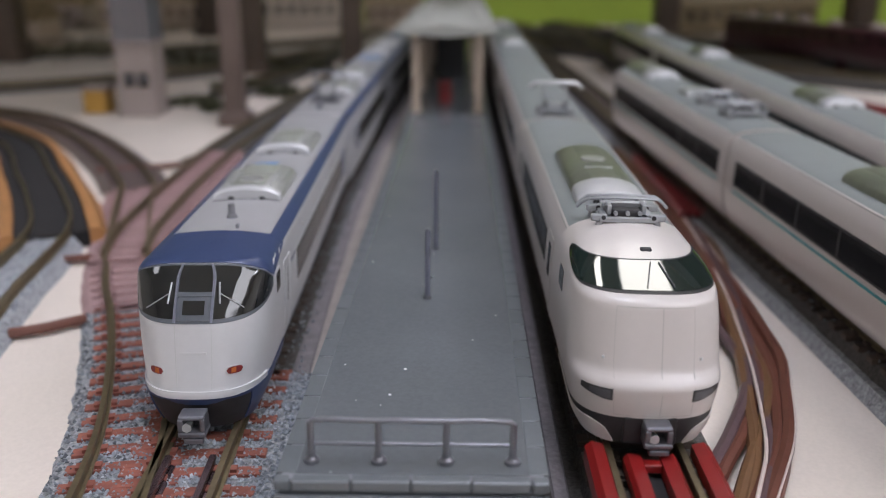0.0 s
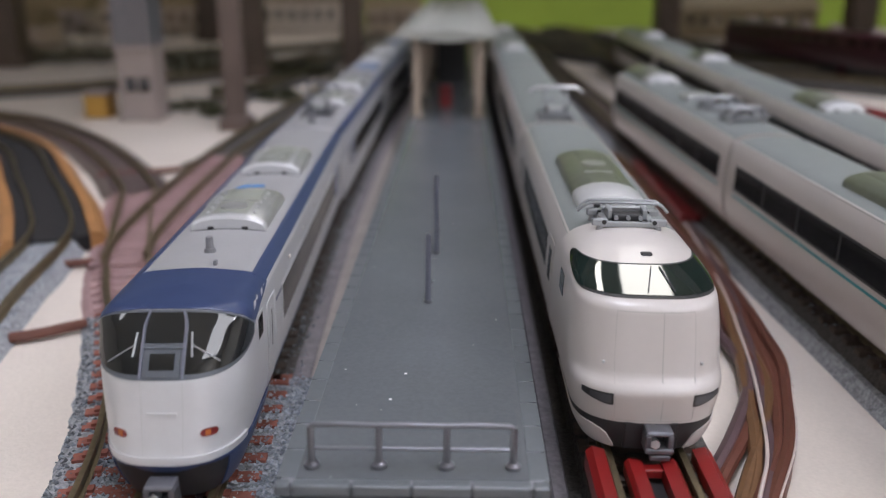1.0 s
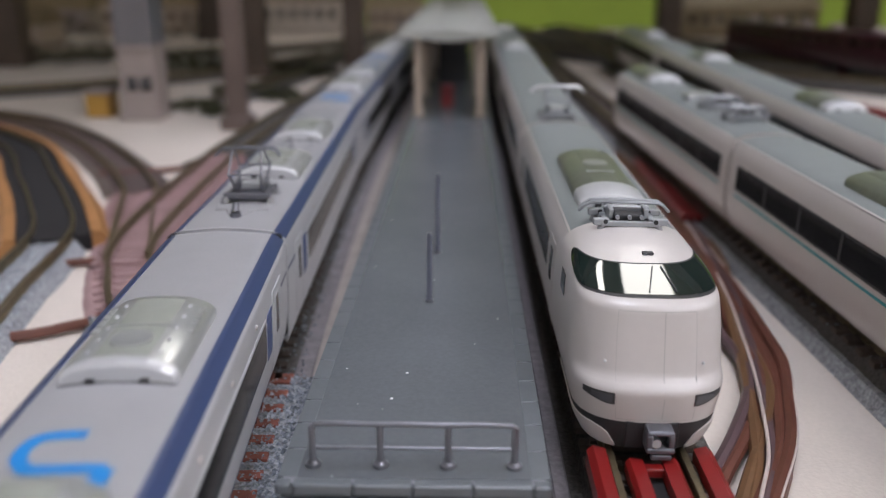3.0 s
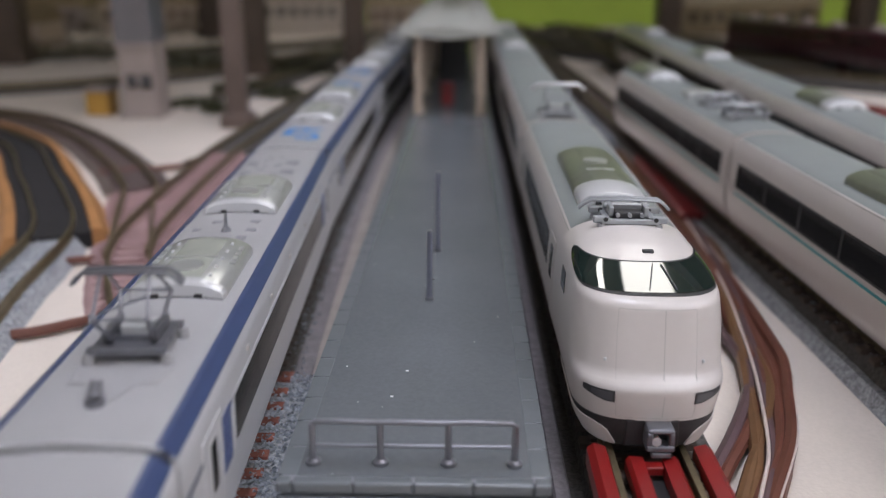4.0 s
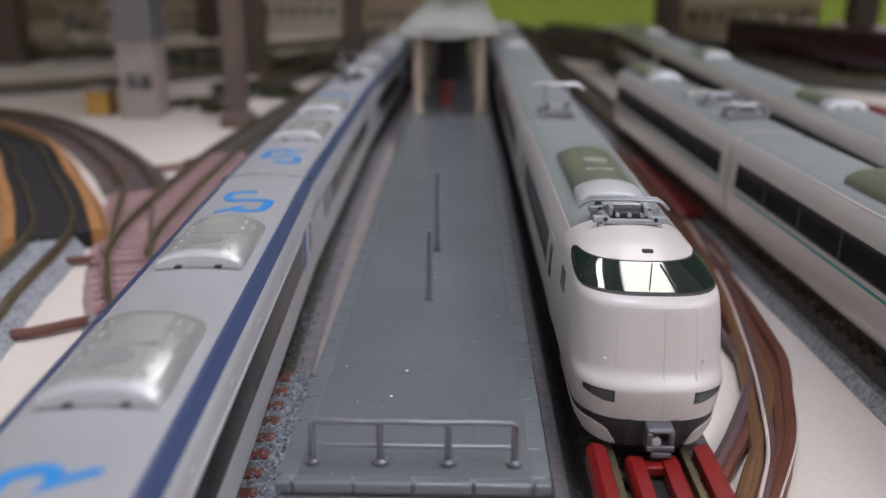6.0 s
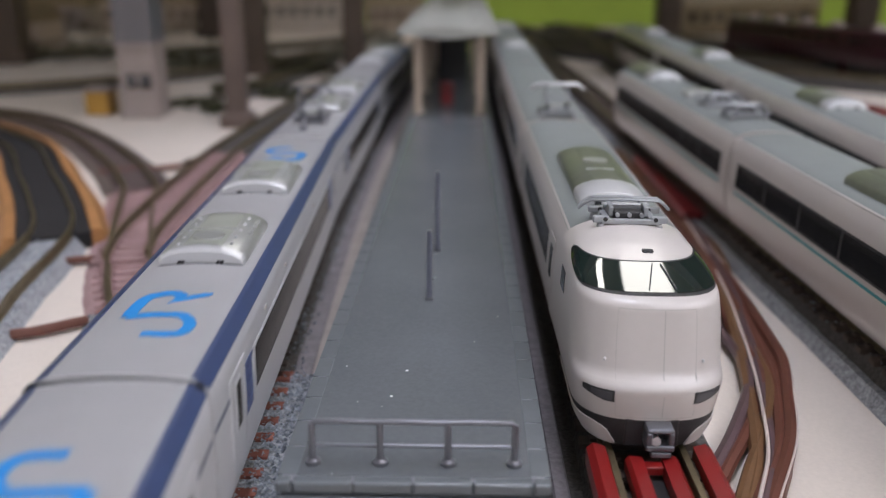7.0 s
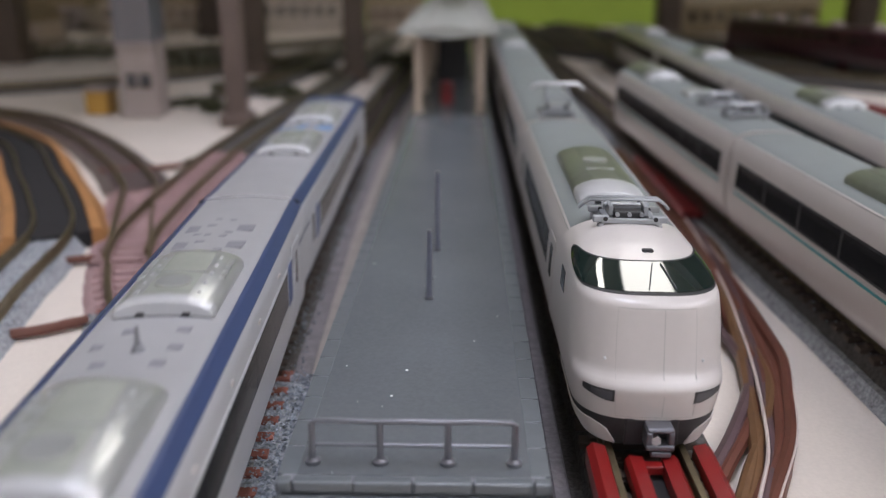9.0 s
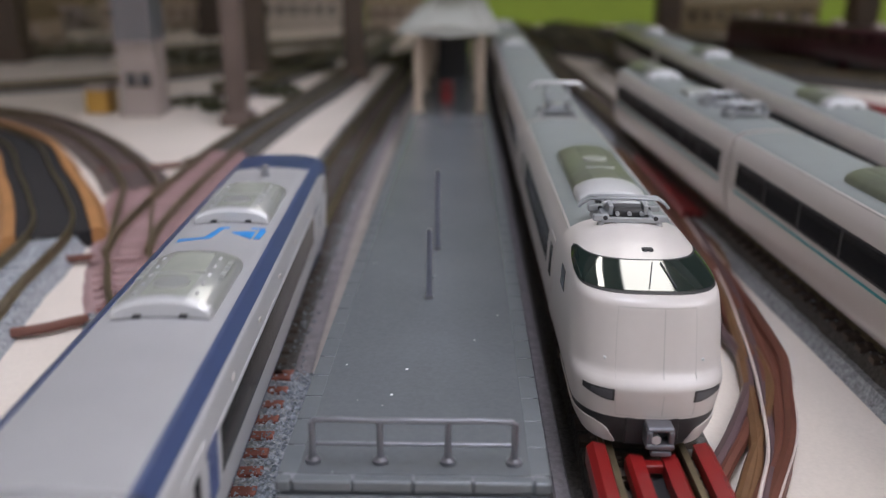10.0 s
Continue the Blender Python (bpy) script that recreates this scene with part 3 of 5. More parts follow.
def vending():
    t = thing("vending_machine", P(-7.3, 372, PZ), "small red vending machine under the canopy", "vending machine")
    part("cabinet", box(bmesh.new(), 0, 0, 0, 5.2, 5, 9.0, 0.3), M_RED, t)
    part("display", box(bmesh.new(), 0, -2.5, 4.5, 4.0, 0.5, 3.2, 0.1), M_DRED, t, "dark red display window")


vending()


# ---- rail cars ----
def bogie(t, y, z=0.0):
    b = part("bogie", box(bmesh.new(), 0, y, z + 1.4, 11.5, 19, 2.4, 0.5), M_BLACK, t, "black bogie")
    for dy in (-7, 7):
        bm = bmesh.new()
        for x in (-4.6, 4.6):
            rod(bm, (x - 0.6, y + dy, z + 2.9), (x + 0.6, y + dy, z + 2.9), 2.8, 16)
        rod(bm, (-4.6, y + dy, z + 2.9), (4.6, y + dy, z + 2.9), 0.6, 8)
        part("wheelset", bm, M_STEEL, b, "steel wheels on an axle")


def cooler(t, y, z, shell_mat=M_ACS, top_mat=M_COVER, length=19.0, half=6.3):
    """A roof cooling unit with an arched cover, notched ends and slits."""
    bm = bmesh.new()
    pts = [(half, 0), (half, 0.9), (half - 0.35, 1.5), (half - 1.5, 2.15), (half - 3.2, 2.65), (0, 2.9)]
    arc = pts + [(-x, w) for x, w in reversed(pts[:-1])]
    rings = []
    for k, (yy, sc, dz) in enumerate([(0 if shell_mat is M_ACS else length * 0.1, 0.985, -0.1), (0.22 if shell_mat is M_ACS else length * 0.11, 1.0, 0), (length - 0.3, 1.0, 0), (length, 0.985, -0.1)]):
        rings.append([bm.verts.new((x * sc, y + yy, z + (w + (dz if w > 0.5 else 0)))) for x, w in arc])
    for a, b in zip(rings, rings[1:]):
        for k in range(len(arc) - 1):
            bm.faces.new((a[k], a[k + 1], b[k + 1], b[k]))
    bm.faces.new(rings[0]), bm.faces.new(rings[-1])
    u = part("cooling_unit", bm, shell_mat, t, "silver roof cooling unit" if shell_mat is M_ACS else "roof cooling unit with an olive reflection in its colour", True)
    if shell_mat is M_ACTOP:
        bm = bmesh.new()
        hood = [[bm.verts.new((x * sc, y + yy, z + w * wz)) for x, w in arc] for yy, sc, wz in
                ((-0.5, 0.96, 0.55), (-0.1, 1.0, 0.82), (length * 0.05, 1.012, 0.97), (length * 0.12, 1.016, 1.03), (length * 0.19, 1.016, 1.035), (length * 0.195, 0.99, 0.98))]
        bm.faces.new(hood[0])
        for lo_, up_ in zip(hood, hood[1:]):
            for k in range(len(arc) - 1):
                bm.faces.new((lo_[k], lo_[k + 1], up_[k + 1], up_[k]))
        # paler silver than the unit, carrying the brightness its front reflects
        part("front_hood", bm, M_AC, u, "front hood, reflected light put into its pale paint", True)
        part("seam", box(bmesh.new(), 0, y + length * 0.42, z + 2.72, half * 0.9, 0.3, 0.28), M_SILVER, u)
    bm = bmesh.new()
    top = [(x * 0.9, w + 0.06) for x, w in arc[2:-2]]
    rr = [[bm.verts.new((x, y + yy, z + w)) for x, w in top] for yy in (1.2 if shell_mat is M_ACS else length * 0.19, length * 0.45, length - 1.2)]
    for a, b in zip(rr, rr[1:]):
        for k in range(len(top) - 1):
            bm.faces.new((a[k], a[k + 1], b[k + 1], b[k]))
    part("cover", bm, top_mat, u, "glossy top cover, greenish reflection put into its grey", True)
    fan = bmesh.new()
    fy = y + (5.2 if shell_mat is M_ACS else length * 0.62)
    rod(fan, (0, fy, z + 2.75), (0, fy, z + 3.05), 2.3, 24)
    part("fan_grille", fan, M_ACS, u, "round fan grille")
    for x in (-half * 0.45, half * 0.45):
        part("notch", box(bmesh.new(), x, y - 0.7, z + 0.1, 1.05, 0.5, 0.85, 0.1), M_BLACK, u, "dark drain notch")
    for k in range(4 if shell_mat is M_ACS else 0):
        for side in (-1, 1):
            part("vent", box(bmesh.new(), side * (half - 0.9), y + 9.4 + 2.1 * k, z + 1.85, 0.8, 1.3, 0.35, 0.08, 0), M_ACS, u)
    if shell_mat is M_ACS:
        plate = bmesh.new()
        caps = [[plate.verts.new((x * sc, y + yy, z + w * wz)) for x, w in arc] for yy, sc, wz in
                ((-0.7, 0.965, 0.80), (-0.35, 0.985, 0.95), (0.5, 1.012, 1.02), (0.55, 0.99, 0.98))]
        plate.faces.new(caps[0])
        for lo_, up_ in zip(caps, caps[1:]):
            for k in range(len(arc) - 1):
                plate.faces.new((lo_[k], lo_[k + 1], up_[k + 1], up_[k]))
        # brighter copy of the unit's silver for light reflected by the front
        part("front_plate", plate, M_AC, u, "silver front plate, reflected light put into a brighter paint")
        # thin black strip drawn as the plate's shadow line on the roof
        line = [Vector((half * (k / 6 - 1) * 0.98, y - 0.75, z + 0.5 - 0.42 * (k / 6 - 1) ** 2)) for k in range(13)]
        part("shadow_line", tube(bmesh.new(), line, 0.14, 6), M_BLACK, u, "black strip for the shadow under the front plate")
        for k in range(5):
            for x in (-half * 0.62, half * 0.62):
                part("rivet", box(bmesh.new(), x, y + 2.4 + 3.4 * k, z + 2.32, 0.45, 0.45, 0.4, 0.1), M_AC, u)
        part("seam", box(bmesh.new(), 0, y + length * 0.48, z + 2.72, half * 1.1, 0.25, 0.3), M_ACS, u)
    return u


def pantograph(t, y, z, up, m=M_STEEL, head=8.5, flip=1, wide=1.0):
    """Base frame, insulators, two arms and a contact bow."""
    p = part("pantograph", box(bmesh.new(), 0, y, z + 1.3, 8.0, 0.7, 0.6, 0.1), m, t, "grey metal pantograph")
    for dy in (-3.6, 3.6):
        part("base_bar", box(bmesh.new(), 0, y + dy, z + 1.2, 8.6, 0.9, 0.7, 0.1), m, p)
    for dx in (-3.4, 3.4):
        part("base_bar", box(bmesh.new(), dx, y, z + 1.2, 0.9, 8.0, 0.7, 0.1), m, p)
        for dy in (-3.6, 3.6):
            bm = bmesh.new()
            rod(bm, (dx * 1.25, y + dy, z), (dx * 1.25, y + dy, z + 1.2), 0.75, 10, 0.5)
            part("insulator", bm, M_ROOF, p)
    part("base_plate", box(bmesh.new(), 0, y, z + 0.5, 7.2, 6.6, 0.8, 0.15), m, p)
    for dx in (-2.6, 2.6):
        part("side_cheek", box(bmesh.new(), dx, y + 0.6, z + 1.8, 0.7, 5.2, 1.5, 0.15), m, p)
    part("spring_box", box(bmesh.new(), 0, y + 1.2, z + 1.8, 3.6, 2.6, 1.2, 0.2), M_SILVER, p)
    if up:
        top = (0, y + flip * 0.8, z + head)
        for side in (-1, 1):
            for dx in (-2.2, 2.2):
                knee = (dx * 1.35, y + side * 4.6, z + 1.2 + head * 0.45)
                part("lower_arm", rod(bmesh.new(), (dx, y + side * 1.2, z + 1.6), knee, 0.26), m, p)
                part("upper_arm", rod(bmesh.new(), knee, (dx * 1.2, top[1] + side * 0.7, top[2]), 0.19), m, p)
        part("brace", rod(bmesh.new(), (-2.6, y - 3.6, z + 2.0 + head * 0.4), (2.6, y - 1.8, z + head * 0.75), 0.14), m, p)
        for side in (-1, 1):
            part("knee_bar", rod(bmesh.new(), (-3.0, y + side * 4.6, z + 1.2 + head * 0.45), (3.0, y + side * 4.6, z + 1.2 + head * 0.45), 0.17), m, p)
    else:
        top = (0, y + flip * 2.5, z + 3.2)
        for dx in (-4.3, 4.3):
            for dy in (-3.4, 2.2):
                part("clamp", box(bmesh.new(), dx, y + dy, z + 1.3, 2.4, 1.1, 1.0, 0.2), M_PANTO, p)
                part("bolt", rod(bmesh.new(), (dx * 0.86, y + dy - 0.7, z + 1.9), (dx * 0.86, y + dy - 0.3, z + 1.9), 0.35, 8), M_BLACK, p)
        for dz in (0.9, 2.0):
            part("cross_bar", rod(bmesh.new(), (-3.4, y + 2.6 - dz, z + dz + 0.9), (3.4, y + 2.6 - dz, z + dz + 0.9), 0.36, 10), M_PANTO, p)
        part("core_block", box(bmesh.new(), 0, y - 0.4, z + 1.2, 4.4, 4.6, 1.5, 0.3), M_BLACK, p, "black pantograph mechanism")
        for dx in (-1.8, 0, 1.8):
            part("folded_arm", rod(bmesh.new(), (dx, y - 3.2, z + 2.3), (dx, y + 3.4, z + 2.5), 0.32), m, p)
        part("coil", rod(bmesh.new(), (-2.2, y, z + 2.4), (2.2, y, z + 2.4), 0.7, 12), M_BLACK, p)
    for dy in (-0.8, 0.8):
        pts = [(-6.9, top[1] + dy * 0.5, top[2] - 1.3), (-6.2, top[1] + dy * 0.8, top[2] - 0.5), (-5.2, top[1] + dy, top[2] + 0.15), (0, top[1] + dy, top[2] + 0.3),
               (5.2, top[1] + dy, top[2] + 0.15), (6.2, top[1] + dy * 0.8, top[2] - 0.5), (6.9, top[1] + dy * 0.5, top[2] - 1.3)]
        pts = [(x * wide, yy, zz) for x, yy, zz in pts]
        part("contact_bow", tube(bmesh.new(), pts, 0.45 if up and m is M_PANTO else 0.26, 6), M_AC if up and m is M_PANTO else m, p, "", True)


def coupler(t, y, z, k=1.0, dx=0.0):
    def bx(x, yy, zz, sx, sy, sz, bv):
        return box(bmesh.new(), dx + x * k, y + yy * k, z + zz * k, sx * k, sy * k, sz * k, bv)
    c = part("coupler", bx(0, 0, -1.2, 4.4, 3.6, 0.9, 0.2), M_STEEL, t, "grey coupler head")
    part("cheek", bx(-1.7, 0, -0.4, 1.0, 3.2, 2.2, 0.2), M_STEEL, c)
    part("cheek", bx(1.7, 0, -0.4, 0.9, 3.0, 2.2, 0.2), M_STEEL, c)
    part("cap", bx(0, 0.1, 1.6, 4.2, 3.2, 0.8, 0.3), M_STEEL, c)
    part("throat", bx(0.4, 1.2, -0.4, 3.0, 1.0, 2.1, 0.1), M_BLACK, c)
    part("knuckle", rod(bmesh.new(), (dx - 0.7 * k, y - 1.7 * k, z + 0.5 * k), (dx - 0.7 * k, y + 1.0 * k, z + 0.2 * k), 0.8 * k, 6, 0.5 * k), M_SILVER, c)
    part("hook", bx(0.2, -1.2, -2.4, 3.2, 1.0, 1.0, 0.2), M_STEEL, c)
    part("drawbar", bx(0, 5, -0.6, 2.0, 8, 1.6, 0.1), M_BLACK, c)


SILVER_SECTION = [(8.6, 2.6), (9.2, 4.6), (9.6, 8), (9.8, 11), (9.9, 15), (9.95, 18), (9.95, 20.0), (9.85, 20.6), (8.9, 21.35), (7.9, 21.95), (4, 22.4), (0, 22.6)]


PLAIN_SECTION = [(9.35, 2.6), (9.6, 4.6), (9.75, 8), (9.85, 11)] + SILVER_SECTION[4:]


def roof_strip(sh, bm, x0, x1, y0, y1, hand, thick=0.08, n=4):
    """A thin painted band on the roof between two widths."""
    top = sh.z > 12.0
    order = np.argsort(sh.x[top])
    xs, zs = sh.x[top][order], sh.z[top][order]

    def f(y, x, o):
        z = float(np.interp(x, xs, zs))
        return Vector((hand * (x + o * 0.3), y, z + o))
    hi = [x0 + (x1 - x0) * k / n for k in range(n + 1)]
    return slab(bm, f, [y0, (y0 + y1) / 2, y1], hi, thick)


def print_mark(t, y, z, face, kind):
    """Plain sky blue shapes printed on the roof: broad bent bands, or a row of slanted bars."""
    def roof_z(x):
        return z + 0.03 - 0.165 * (x / 4) ** 2

    def band(name, pts, half, label):
        line = [Vector((p.x, p.y, roof_z(p.x))) for p in spline([(x * face, y + w * face, 0) for x, w in pts], 0.5)]
        part(name, sweep(bmesh.new(), line, [(-half, -0.45), (-half, 0.03), (half, 0.03), (half, -0.45)]), M_LOGO, t, label)

    def quad(pts, label):
        bm = bmesh.new()
        top = [bm.verts.new((x * face, y + w * face, roof_z(x) + 0.03)) for x, w in pts]
        low = [bm.verts.new(v.co - Vector((0, 0, 0.5))) for v in top]
        bm.faces.new(top), bm.faces.new(low[::-1])
        for k in range(len(pts)):
            bm.faces.new((top[k - 1], top[k], low[k], low[k - 1]))
        part("roof_mark", bm, M_LOGO, t, label)
    if kind == "hook":
        band("roof_mark", [(-0.7, -6.6), (2.8, -6.5), (4.0, -5.4), (4.2, -3.2), (3.2, -1.4), (1.8, -0.6), (-4.2, -0.9)], 0.75, "sky blue printed hook")
        band("roof_mark", [(-4.1, -0.9), (-3.9, 3.4), (-3.1, 5.9), (-0.4, 6.8), (0.9, 5.6)], 0.85, "sky blue printed bend")
        quad([(-0.3, 3.2), (1.2, 4.0), (4.3, 6.2), (4.6, 7.2), (3.4, 7.0), (0.3, 5.0)], "sky blue printed spur")
    else:
        quad([(-6.6, -3.2), (-1.8, -2.8), (-1.6, -1.9), (-6.6, -1.9)], "sky blue printed line")
        quad([(-2.6, -2.6), (-1.4, -2.6), (-0.2, 3.2), (-1.2, 3.2)], "sky blue printed slanted bar")
        quad([(-1.0, 2.4), (6.2, 3.1), (6.2, 3.9), (-1.0, 3.4)], "sky blue printed line")
        quad([(1.2, 0.6), (4.9, -2.6), (5.0, 1.6), (3.4, 1.2)], "sky blue printed wedge")
        quad([(5.3, -2.2), (6.2, -2.2), (6.6, 2.6), (5.6, 2.6)], "sky blue printed slanted bar")


GAP = 1.3


def silver_car(length, roof, cab=0):
    """A silver intercity car; the near end at y = 0. cab: 1 for a cab at the near end, -1 for one at the far end."""
    t = thing("train_car", P(0, 0, 0), "silver intercity train car with navy roof bands on the running track", "train car", "cars of the silver train")
    nose = depth = None
    if cab:
        nose = ([2.6, 4.5, 10, 14.9, 17.2, 19.4, 22.2, 22.35, 22.6], [2.8, 2.0, 3.3, 4.3, 6.0, 7.9, 10.3, 14.3, 18.3])
        depth = ([2.6, 4.5, 10, 15, 21.2, 22.6], [13, 13, 11.9, 10.9, 5.4, 3.4])
    sh = Shell(SILVER_SECTION if cab else PLAIN_SECTION, length - GAP + (0, -1.05, 2.9)[cab], nose, depth, 0.73)
    fl = (lambda bm: bm) if cab >= 0 else (lambda bm: (bmesh.ops.transform(bm, matrix=Matrix.Translation((0, length, 0)) @ Matrix.Rotation(math.pi, 4, "Z"), verts=bm.verts), bm)[1])

    def put(name, bm, m, parent=t, label="", smooth=False):
        if not cab:
            bmesh.ops.translate(bm, vec=(0, GAP / 2 - 1.7, 0), verts=bm.verts)
        return part(name, fl(bm), m, parent, label, smooth)

    bm = bmesh.new()
    zc = 4.5 if cab else 4.0
    sh.skin(bm, sh.t(zc), sh.t(20.7), 30 if cab else 16, 2.0, 16 if cab else 1)
    if cab:
        sh.end_wall(bm, sh.length)
    else:
        sh.end_wall(bm, 0)
        sh.end_wall(bm, sh.length)
    body = put("body", bm, M_SIDE, t, "pearl silver body shell", True)
    bm = bmesh.new()
    sh.skin(bm, sh.t(20.7), 1.0, 8, 2.0, 16 if cab else 1)
    put("roof", bm, M_ROOF, t, "light grey roof", True)
    bm = bmesh.new()
    sh.skin(bm, 0.0, sh.t(zc), 3, 2.0, 16 if cab else 1)
    put("lower_skirt", bm, M_NAVY if cab else M_SIDE, t, "navy lower skirt" if cab else "", True)
    L = sh.length
    for hand in (-1, 1):
        put("roof_band", roof_strip(sh, bmesh.new(), 7.85, 9.9, 24.5 if cab else 0.2, L, hand, 0.1, 12), M_NAVY, t, "navy roof edge band", True)
        a, b = (36.5, L - 22) if cab else (22, L - 22)
        frame_ = put("window_frame", sh.side(bmesh.new(), a, b, 9.0, 15.9, hand, 0.1), M_AC, t, "raised silver window surround")
        n = 5 if cab else 6
        w = (b - a - 1.6) / n
        for k in range(n):
            put("window", sh.side(bmesh.new(), a + 0.8 + w * k + 0.07, a + 0.8 + w * (k + 1) - 0.07, 9.75, 15.5, hand, 0.14), M_WIN, frame_, "dark tinted side window")
        doors = [(L - 15.5, L - 8.5)] + ([] if cab else [(8.5, 15.5)]) + ([(24, 29)] if cab else [])
        for d0, d1 in doors:
            d = put("door", sh.side(bmesh.new(), d0, d1, 4.4, 17.6, hand, 0.1), M_SIDE, t, "silver sliding door")
            put("window_frame", sh.side(bmesh.new(), d0 + 2.0, d1 - 2.0, 9.6, 16.2, hand, 0.16), M_AC, d, "bright window rim")
            put("window", sh.side(bmesh.new(), d0 + 2.4, d1 - 2.4, 10.0, 15.8, hand, 0.2), M_WIN, d)
            for e0 in (d0 - 0.5, d1 + 0.1):
                put("door_seal", sh.side(bmesh.new(), e0, e0 + 0.4, 4.6, 17.6, hand, 0.16), M_AC, d, "raised bright door edge")
        # chequered navy panel by the window band
        for base in ([L - 21.2, ] if cab else [L - 21.2, 16.6]):
            for i in range(2):
                for j in range(5):
                    put("chequer_mark", sh.side(bmesh.new(), base + 2.1 * i, base + 2.1 * i + 1.85, 8.9 + 1.45 * j, 10.15 + 1.45 * j, hand, 0.1, 1), M_NAVYS, body, "navy printed square")
        for k in range(5):
            yy = a + (b - a) * (k + 0.5) / 5
            put("lamp_stud", sh.side(bmesh.new(), yy, yy + 0.6, 17.6, 18.1, hand, 0.25, 1), M_WHITE, body)
    for e in ((L, ) if cab else (0, L)):
        bm = bmesh.new()
        rim = [(x, z) for x, z in zip(sh.x, sh.z)]
        ring = [Vector((x * 1.004, 0, z + 0.05)) for x, z in rim] + [Vector((-x * 1.004, 0, z + 0.05)) for x, z in reversed(rim[:-1])]
        inner = [Vector((p.x * 0.96, 0, p.z - 0.5)) for p in ring]
        yy0, yy1 = (e - 0.3, e + 0.03) if e else (-0.03, 0.3)
        vs = [[bm.verts.new(p + Vector((0, y, 0))) for p in r] for r, y in ((ring, yy0), (ring, yy1), (inner, yy1), (inner, yy0))]
        for a_, b_ in zip(vs, vs[1:] + vs[:1]):
            for k in range(len(ring) - 1):
                bm.faces.new((a_[k], a_[k + 1], b_[k + 1], b_[k]))
        put("end_rim", bm, M_AC, t, "bright rim of the car end", True)
        # bellows oversized so their black gives the dark gap between cars
        put("gangway", box(bmesh.new(), 0, e + (0.4 if e else -0.4), 3.6, 18.8, 0.9, 18.3, 0.6), M_BLACK, t, "black gangway bellows")
    put("underframe", box(bmesh.new(), 0, L / 2 + 4, 1.6, 14, L - 30, 3.0, 0.4), M_BLACK, t, "dark underfloor boxes")
    for y in ((24, L - 20) if cab else (20, L - 20)):
        bogie(t, y if cab >= 0 else length - y, -1.5)
    if cab:
        lo = lambda s: 14.9 + 2.5 * abs(s) ** 3.2
        hi = lambda s: 22.05 - 3.5 * abs(s) ** 2.6
        # navy hood: from the windscreen's top back to a straight edge
        sh2 = Shell(SILVER_SECTION, 25.0, nose, depth, 0.73)
        bm = bmesh.new()
        ss = [-2, -1.75, -1.5, -1.25, *[k / 14 for k in range(-14, 15)], 1.25, 1.5, 1.75, 2]

        def hood_foot(s):
            s = abs(s)
            return sh2.t(hi(s) + 0.12 if s <= 1 else 18.67 + 1.95 * min(1, (s - 1) * 1.1))
        slab(bm, lambda s, v, o: sh2.off(min(1.0, hood_foot(s) + (1 - hood_foot(s)) * v), s, o), ss, [k / 12 for k in range(13)], 0.12)
        put("hood", bm, M_NAVY, t, "navy painted cab roof", True)
        scr = put("windscreen", sh.patch(bmesh.new(), -0.98, 0.98, lo, hi, 0.08, 32, 10), M_FRAME, t, "dark grey windscreen surround", True)
        for h in (-1, 1):
            put("pane", sh.patch(bmesh.new(), *sorted((h * 0.12, h * 0.955)), lambda s: lo(s) + 0.55, lambda s: hi(s) - 0.25, 0.16, 16, 10), M_GLASS, scr, "dark curved glass", True)
        put("pane", sh.patch(bmesh.new(), -0.09, 0.09, 18.7, lambda s: hi(s) - 0.25, 0.16, 8, 6), M_GLASS, scr, "dark centre glass", True)
        put("cross_bar", sh.patch(bmesh.new(), -0.1, 0.1, 18.1, 18.55, 0.3, 8, 2), M_FRAME, scr, "grey bar above the emergency door", True)
        put("door_panel", sh.patch(bmesh.new(), -0.085, 0.085, 15.2, 18.0, 0.2, 8, 4), M_FRAME, scr, "grey emergency door", True)
        put("door_window", sh.patch(bmesh.new(), -0.05, 0.05, 15.95, 17.6, 0.27, 6, 4), M_GLASS, scr, "small dark door window", True)
        for s in (-0.104, 0.104):
            put("pillar", sh.patch(bmesh.new(), s - 0.009, s + 0.009, lambda q: lo(q) + 0.1, lambda q: hi(q) - 0.1, 0.34, 2, 8), M_POLE, scr, "grey windscreen pillar", True)
        for s in (-0.165, 0.165):
            a, b = sh.off(sh.t(17.2), s, 0.4), sh.off(sh.t(19.7), s * 0.9, 0.4)
            c = sh.off(sh.t(16.4), s * 2.5, 0.4)
            put("wiper", rod(rod(bmesh.new(), a, b, 0.14, 6), sh.off(sh.t(18.4), s * 0.95, 0.45), c, 0.1, 6), M_PANTO, scr)
        for s in (-0.32, 0.32):
            def rim(half, low, high, up):
                arch = lambda q: math.sqrt(max(0.0, 1 - ((q - s) / half) ** 4))
                return sh.patch(bmesh.new(), s - half, s + half, lambda q: (low + high) / 2 - (high - low) / 2 * arch(q), lambda q: (low + high) / 2 + (high - low) / 2 * arch(q) + 0.01, up, 10, 3)
            lamp = put("headlight", rim(0.105, 7.35, 8.65, 0.1), M_AC, t, "raised oval lamp surround", True)
            put("lens", rim(0.088, 7.5, 8.5, 0.15), M_DRED, lamp, "dark red lamp lens", True)
            put("lens", sh.patch(bmesh.new(), s - 0.01 if s < 0 else s - 0.04, s + 0.04 if s < 0 else s + 0.01, 7.65, 8.35, 0.2, 4, 2), M_ORANGE, lamp, "amber lamp lens", True)
